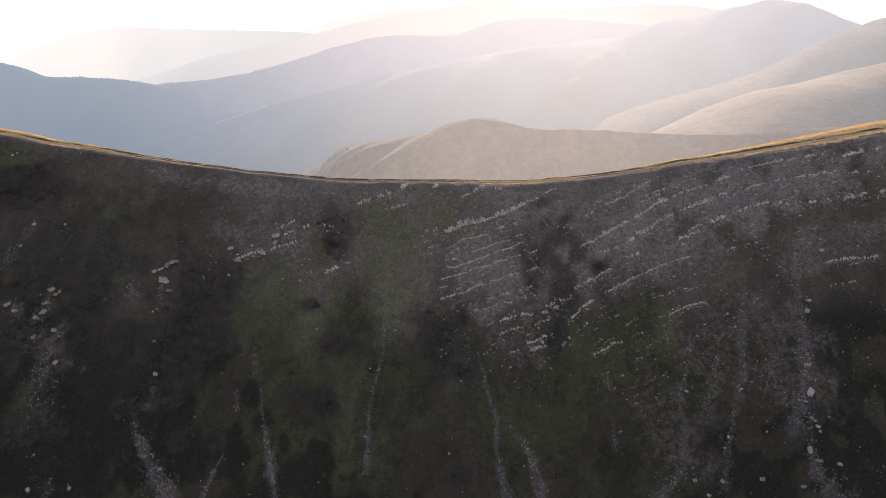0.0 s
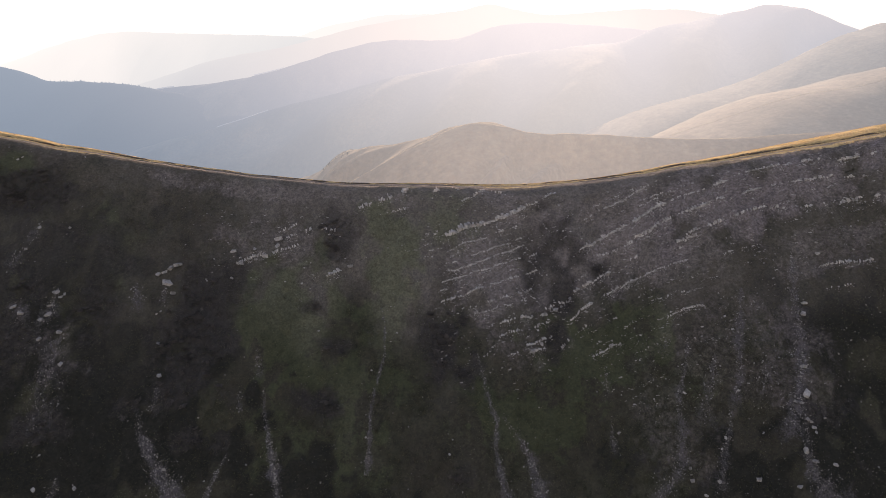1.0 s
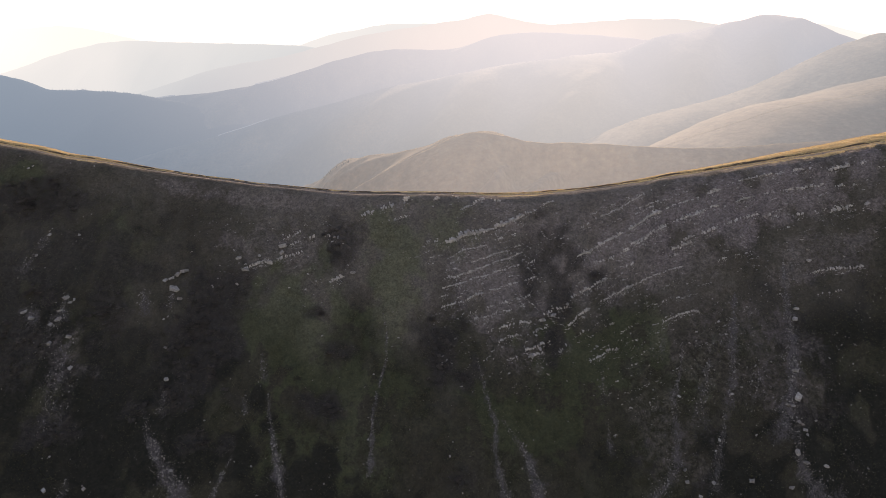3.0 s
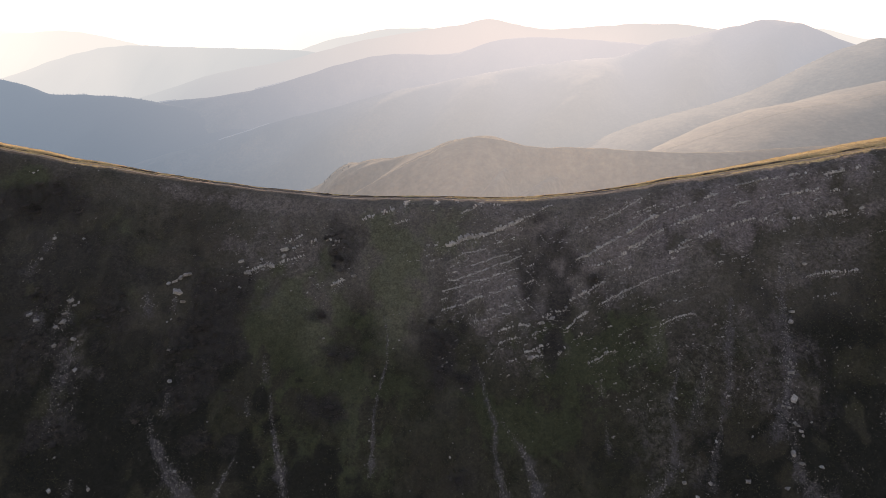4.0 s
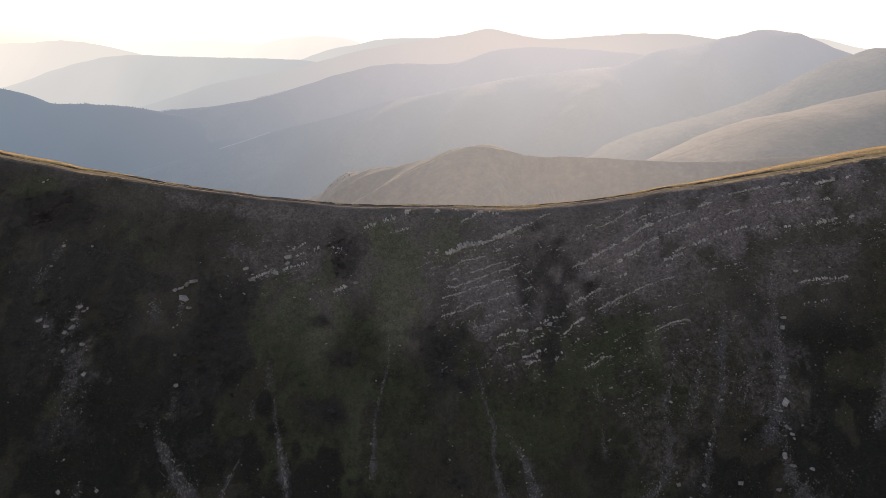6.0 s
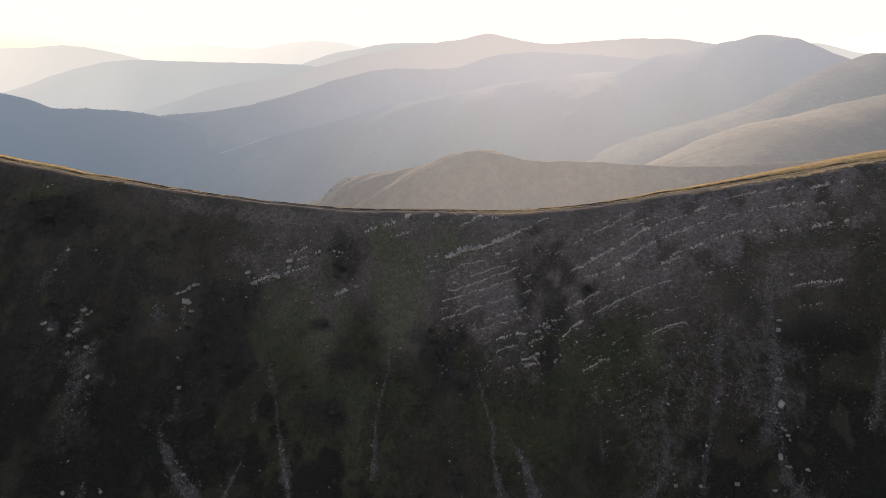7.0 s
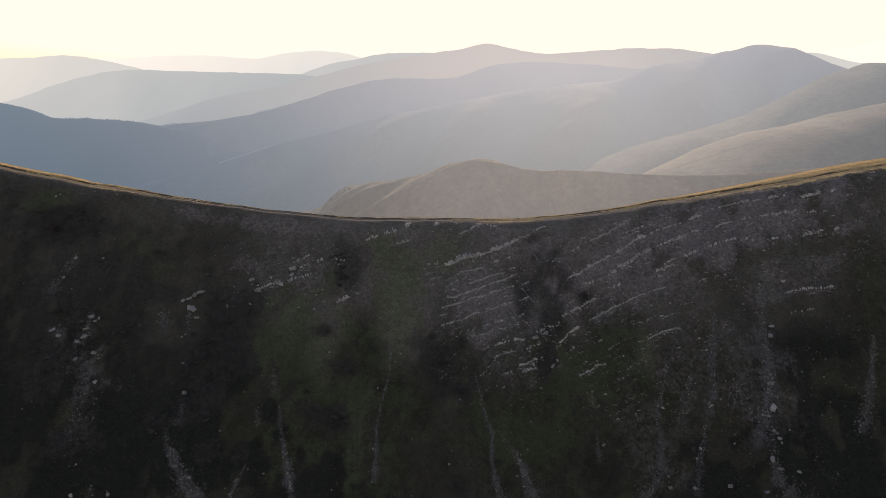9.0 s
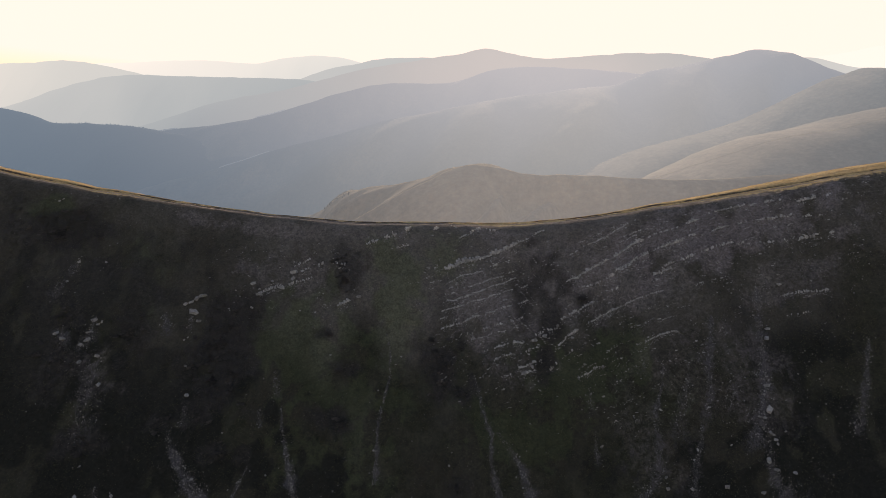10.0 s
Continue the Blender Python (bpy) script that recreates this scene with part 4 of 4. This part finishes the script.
boulder(-95.1, 155.4, 0.96)
boulder(-94.3, 156.0, 0.80)
boulder(-97.2, 147.2, 1.10)
boulder(-106.9, 164.0, 0.84)
boulder(-98.8, 171.3, 0.68)
boulder(-105.4, 169.0, 0.85)
boulder(95.8, 163.8, 1.31)
boulder(96.2, 165.9, 0.82)
boulder(104.2, 162.8, 0.66)
boulder(70.2, 154.8, 0.61)
boulder(11.7, 149.8, 0.71)
boulder(-11.9, 156.6, 0.57)
boulder(37.3, 162.4, 0.90)
boulder(44.1, 170.2, 1.39)
boulder(24.7, 160.0, 1.17)
boulder(26.4, 162.1, 1.33)
boulder(29.4, 163.0, 1.34)
boulder(25.0, 155.8, 1.16)
boulder(22.8, 154.4, 1.30)
boulder(33.3, 165.2, 0.90)
boulder(-17.8, 149.1, 0.56)
boulder(-18.2, 136.1, 0.54)
boulder(1.4, 133.4, 0.54)
boulder(-89.1, 122.5, 1.04)
boulder(-80.7, 123.4, 0.87)
boulder(-42.8, 125.6, 0.55)
boulder(-44.9, 130.3, 0.55)
boulder(-89.8, 128.0, 0.60)
boulder(-41.5, 165.1, 0.60)
boulder(-37.2, 165.4, 0.60)
boulder(-55.4, 165.4, 0.77)
boulder(-31.6, 155.6, 0.58)
boulder(-117.0, 183.9, 0.82)
boulder(-116.0, 184.5, 0.64)
boulder(-106.7, 187.2, 0.36)
boulder(-105.0, 190.0, 0.46)
boulder(-103.2, 189.4, 0.36)
boulder(-100.3, 187.6, 0.45)
boulder(-109.6, 179.8, 0.71)
boulder(-106.1, 191.8, 0.36)
boulder(-48.6, 142.6, 0.57)
boulder(-57.2, 137.2, 0.57)
boulder(-53.7, 127.3, 0.56)
boulder(-62.7, 128.2, 0.71)
boulder(72.1, 141.6, 0.59)

nrng = np.random.default_rng(11)
CUBE = np.array([(a, b, c) for a in (-0.5, 0.5) for b in (-0.5, 0.5) for c in (-0.5, 0.5)])
CUBE_FACES = np.array([(0, 1, 3, 2), (4, 6, 7, 5), (0, 4, 5, 1), (2, 3, 7, 6), (0, 2, 6, 4), (1, 5, 7, 3)])


def loose_stones(name, xs, ys, sizes, label, category, form=(1.0, 1.0, 1.0), turn=3.14, skin=GRAVEL):
    """Many small angular stones joined into one mesh."""
    n = len(xs)
    zs = height(xs, ys)
    co = CUBE[None] + nrng.uniform(-0.22, 0.22, (n, 8, 3))
    co = co * (sizes[:, None, None] * nrng.uniform(0.55, 1.15, (n, 1, 3)) * np.array(form))
    a = nrng.uniform(-turn, turn, n)
    ca, sa = np.cos(a)[:, None], np.sin(a)[:, None]
    b = nrng.uniform(-0.7, 0.7, n)
    cb, sb = np.cos(b)[:, None], np.sin(b)[:, None]
    x, y, z = co[..., 0], co[..., 1], co[..., 2]
    x, y = ca * x - sa * y, sa * x + ca * y
    y, z = cb * y - sb * z, sb * y + cb * z
    co = np.stack([x + xs[:, None], y + ys[:, None], z + (zs + sizes * 0.12)[:, None]], -1)
    faces = (np.arange(n)[:, None, None] * 8 + CUBE_FACES[None]).reshape(-1, 4)
    me = bpy.data.meshes.new(name)
    me.from_pydata(co.reshape(-1, 3), [], faces)
    me.materials.append(skin)
    return tagged(new(name, me), label, category, kind="stuff")


for pts, w, s in SCREE:
    length = sum(math.dist(a, b) for a, b in zip(pts, pts[1:]))
    n = int(length * w * 38 * s) + 40
    along = nrng.uniform(0, 1, n) ** 0.8 * (len(pts) - 1)
    k = np.minimum(along.astype(int), len(pts) - 2)
    p = np.array(pts)
    at = p[k] + (p[k + 1] - p[k]) * (along - k)[:, None]
    spread = w * (0.4 + 0.8 * along / (len(pts) - 1))
    at[:, 0] += nrng.normal(0, 0.62, n) * spread
    at[:, 1] += nrng.normal(0, 0.9, n) * spread
    loose_stones("scree_streak", at[:, 0], at[:, 1], 0.05 + 0.24 * nrng.uniform(0, 1, n) ** 6, "pale loose stones running down a gully in the turf", "scree")


def scatter(n, density):
    xs, ys = nrng.uniform(-160, 160, n), nrng.uniform(86, 190, n)
    keep = nrng.uniform(0, 1, n) < density(xs, ys)
    return xs[keep], ys[keep]


def stone_density(x, y):
    d = 0.04 + 0.05 * smooth(-60, 0, x) + 0.38 * blobs(x, y, STONY, 61) + 0.16 * smooth(30, 90, x)
    return d * np.clip(0.5 + 0.9 * fbm(x / 7.0, y / 9.0, 3, 88), 0.02, 1) * (1 - 0.6 * blobs(x, y, HEATH + BRAKE, 62))


rubble = np.array(RUBBLE)
loose_stones("rubble", rubble[:, 0], rubble[:, 1], rubble[:, 2], "pale rubble fallen from the rock beds", "stones", skin=ROCK)

sx, sy = scatter(130000, stone_density)
loose_stones("loose_stones", sx, sy, 0.07 + 0.28 * nrng.uniform(0, 1, len(sx)) ** 6, "small pale stones strewn over the turf", "stones")


BEDS = [(-12, 162.5), (0, 167), (26, 177), (30, 172), (36, 174), (44, 176.8), (60, 179.2), (80, 181.2), (95, 181.8), (125, 180)]


def strata_density(x, y):
    phase = (y - ease(x, BEDS)) / 1.5 + 0.35 * fbm(x / 11.0, y / 11.0, 2, 95)
    line = 1 - smooth(0.10, 0.22, np.abs(phase - np.round(phase)))
    broken = smooth(-0.15, 0.35, fbm(x / 2.6, np.round(phase) * 3.7, 3, 97))
    return line * broken * blobs(x, y, [(14, 170, 18, 17, 1.0), (75, 177, 56, 13, 0.8), (48, 160, 24, 14, 0.9), (-45, 174, 17, 8, 0.4)], 98)


sx, sy = scatter(330000, strata_density)
loose_stones("strata_stones", sx, sy, 0.08 + 0.24 * nrng.uniform(0, 1, len(sx)) ** 3, "broken pale stones weathering out along the rock beds", "stones", (1.9, 0.8, 0.7), 0.5, ROCK)


# ---- track along the crest ----
def wheel_rut(side, wide, skin):
    xs = np.arange(-210, 210.1, 0.7)
    across = np.linspace(-0.5, 0.5, 5)
    gx, ga = np.meshgrid(xs, across)
    wobble = wide * (1 + 0.35 * fbm(gx / 4.0, ga * 0 + side, 2, 17))
    gy = track_line(gx) + side + ga * wobble + 0.12 * fbm(gx / 3.0, ga * 0 + side, 2, 19)
    z = height(gx, gy) + 0.05
    me = sheet_mesh("wheel_rut", xs, across, z)
    me.vertices.foreach_set("co", np.stack([gx, gy, z], -1).astype(np.float32).ravel())
    me.materials.append(skin)
    me.update()
    return me


track = tagged(new("dirt_track"), "pale two-rut dirt track running along the grassy crest", "track", kind="structure")
for side, wide, skin in ((-0.95, 0.7, DIRT), (0.95, 1.15, SHADED_DIRT)):
    part("wheel_rut", wheel_rut(side, wide, skin), skin, track)


# ---- plants ----
def blades(name, xs, ys, tall, wide, skin, label, category, zs=None, bend=(0.15, 0.6)):
    """Tufts of three leaning blades each, joined into one mesh."""
    n = len(xs)
    zs = height(xs, ys) if zs is None else zs
    a = nrng.uniform(0, 6.28, (n, 3))
    lean = nrng.uniform(*bend, (n, 3)) * tall[:, None]
    base = np.stack([xs, ys, zs - 0.03], -1)[:, None, :]
    side = np.stack([-np.sin(a), np.cos(a), a * 0], -1) * (wide[:, None, None] * 0.5)
    tip = np.stack([np.cos(a) * lean, np.sin(a) * lean, np.repeat(tall[:, None], 3, 1)], -1)
    co = np.stack([base + side, base - side, base + tip], 2).reshape(-1, 3)
    me = bpy.data.meshes.new(name)
    me.vertices.add(len(co))
    me.vertices.foreach_set("co", co.astype(np.float32).ravel())
    m = n * 3
    me.loops.add(m * 3)
    me.loops.foreach_set("vertex_index", np.arange(m * 3, dtype=np.int32))
    me.polygons.add(m)
    me.polygons.foreach_set("loop_start", np.arange(0, m * 3, 3, dtype=np.int32))
    me.update(calc_edges=True)
    me.materials.append(skin)
    return tagged(new(name, me), label, category, kind="stuff")


gx = nrng.uniform(-160, 160, 70000)
gq = nrng.uniform(-9, 11, 70000)
gy = crest_line(gx) - gq
keep = nrng.uniform(0, 1, 70000) < dry_cover(gx, gy) * (1 - 0.8 * smooth(-98, -84, gx) * (1 - smooth(-6, 12, gx))) * (np.abs(np.abs(gy - track_line(gx)) - 0.95) > 0.7)
gx, gy = gx[keep], gy[keep]
blades("crest_grass", gx, gy, nrng.uniform(0.08, 0.24, len(gx)), nrng.uniform(0.04, 0.10, len(gx)), STRAW, "sunlit golden dry grass along the crest", "grass")

# straw fringe added along far brows to catch the sun as a rim
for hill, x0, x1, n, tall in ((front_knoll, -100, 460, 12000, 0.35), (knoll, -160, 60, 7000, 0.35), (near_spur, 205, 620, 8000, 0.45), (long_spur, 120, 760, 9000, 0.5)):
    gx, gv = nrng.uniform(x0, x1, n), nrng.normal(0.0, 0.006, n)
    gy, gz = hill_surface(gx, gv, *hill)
    blades("rim_grass", gx, gy, tall * nrng.uniform(0.5, 1.2, n), 0.5 * tall * nrng.uniform(0.5, 1.2, n), RIM, "added fringe of dry grass that gives a far brow its bright rim", "grass", gz)

gx, gy = scatter(330000, lambda x, y: smooth(5, 14, crest_line(x) - y) * (1 - 0.7 * scree_cover(x, y)) * (1 - 0.6 * blobs(x, y, MOOR_DIM, 64)) * (1 - 0.85 * blobs(x, y, STONY, 61)) * (1 - 0.6 * sere_haze_cover(x, y)) * np.clip(0.55 + 0.7 * fbm(x / 5.0, y / 6.0, 3, 91), 0.05, 1) * (1 - dry_cover(x, y)))
blades("slope_grass", gx, gy, nrng.uniform(0.08, 0.30, len(gx)), nrng.uniform(0.08, 0.26, len(gx)), BLADES, "short shaded mountain turf tussocks", "grass", bend=(0.7, 1.8))


gx, gy = scatter(190000, lambda x, y: np.clip(1.2 * blobs(x, y, HEATH + BRAKE, 62) - 0.1, 0, 1) * np.clip(0.75 + 0.6 * fbm(x / 2.2, y / 2.6, 3, 93), 0.0, 1))
blades("heath_scrub", gx, gy, nrng.uniform(0.08, 0.26, len(gx)), nrng.uniform(0.15, 0.45, len(gx)), SHRUB, "dark low heath scrub matting the slope", "heath", bend=(0.8, 2.0))


def shrub_meshes(seed):
    """Low spreading shrub about two metres wide: bent stems and a ragged crown of leaves."""
    r = random.Random(seed)
    stems, verts, faces = [], [], []
    for _ in range(4):
        stem = bmesh.new()
        stems.append(stem)
        a, reach, tall = r.uniform(0, 6.28), r.uniform(0.3, 0.9), r.uniform(0.5, 1.15)
        tip = Vector((math.cos(a) * reach, math.sin(a) * reach, tall))
        mid = tip * 0.5 + Vector((r.uniform(-0.1, 0.1), r.uniform(-0.1, 0.1), 0.12))
        rings = []
        for p, w in ((Vector((0, 0, -0.25)), 0.05), (mid, 0.035), (tip, 0.012)):
            rings.append([stem.verts.new(p + Vector((math.cos(b) * w, math.sin(b) * w, 0))) for b in (0, 2.1, 4.2)])
        for lo, hi in zip(rings, rings[1:]):
            for k in range(3):
                stem.faces.new((lo[k], lo[(k + 1) % 3], hi[(k + 1) % 3], hi[k]))
        for _ in range(14):
            c = mid.lerp(tip, r.uniform(0.1, 1.15)) + Vector((r.gauss(0, 0.2), r.gauss(0, 0.2), r.gauss(0, 0.12)))
            for _ in range(13):
                p = c + Vector((r.gauss(0, 0.15), r.gauss(0, 0.15), r.gauss(0, 0.11)))
                u = Vector((r.gauss(0, 1), r.gauss(0, 1), r.gauss(0, 0.6))).normalized() * r.uniform(0.06, 0.13)
                w = u.cross(Vector((r.gauss(0, 1), r.gauss(0, 1), r.gauss(0, 1)))).normalized() * r.uniform(0.03, 0.07)
                i = len(verts)
                verts += [p - u, p + w, p + u, p - w]
                faces.append((i, i + 1, i + 2, i + 3))
    crown = bpy.data.meshes.new("crown")
    crown.from_pydata(verts, [], faces)
    crown.materials.append(SHRUB)
    return stems, crown


SHRUBS = []
for seed in range(5):
    stems, crown = shrub_meshes(seed)
    base = tagged(new("shrub"), "low dark evergreen shrub spreading on the shaded slope", "shrub", "shrubs on the slope")
    for stem in stems:
        part("stem", stem, BARK, base)
    part("crown", crown, SHRUB, base)
    SHRUBS.append(base)

first = list(SHRUBS)
for cx, cy, rx, ry, s in HEATH:
    for _ in range(int(rx * ry * 0.36 * s) + 2 if s >= 0.5 else 0):
        a, d = rng.uniform(0, 6.283), min(abs(rng.gauss(0, 0.55)), 1.3)
        x, y = cx + math.cos(a) * d * rx, cy + math.sin(a) * d * ry
        m = Matrix.Translation((x, y, height_at(x, y) - 0.05)) @ pose(0, 0, 0, rng.uniform(5, 25), 0, 0) @ pose(0, 0, 0, 0, 0, rng.uniform(0, 360))
        size = rng.uniform(0.45, 1.25)
        if first:
            ob = first.pop()
            ob.matrix_basis = m
        else:
            ob = copy_thing(rng.choice(SHRUBS), m)
        ob.scale = (size, size, size * rng.uniform(0.35, 0.65))
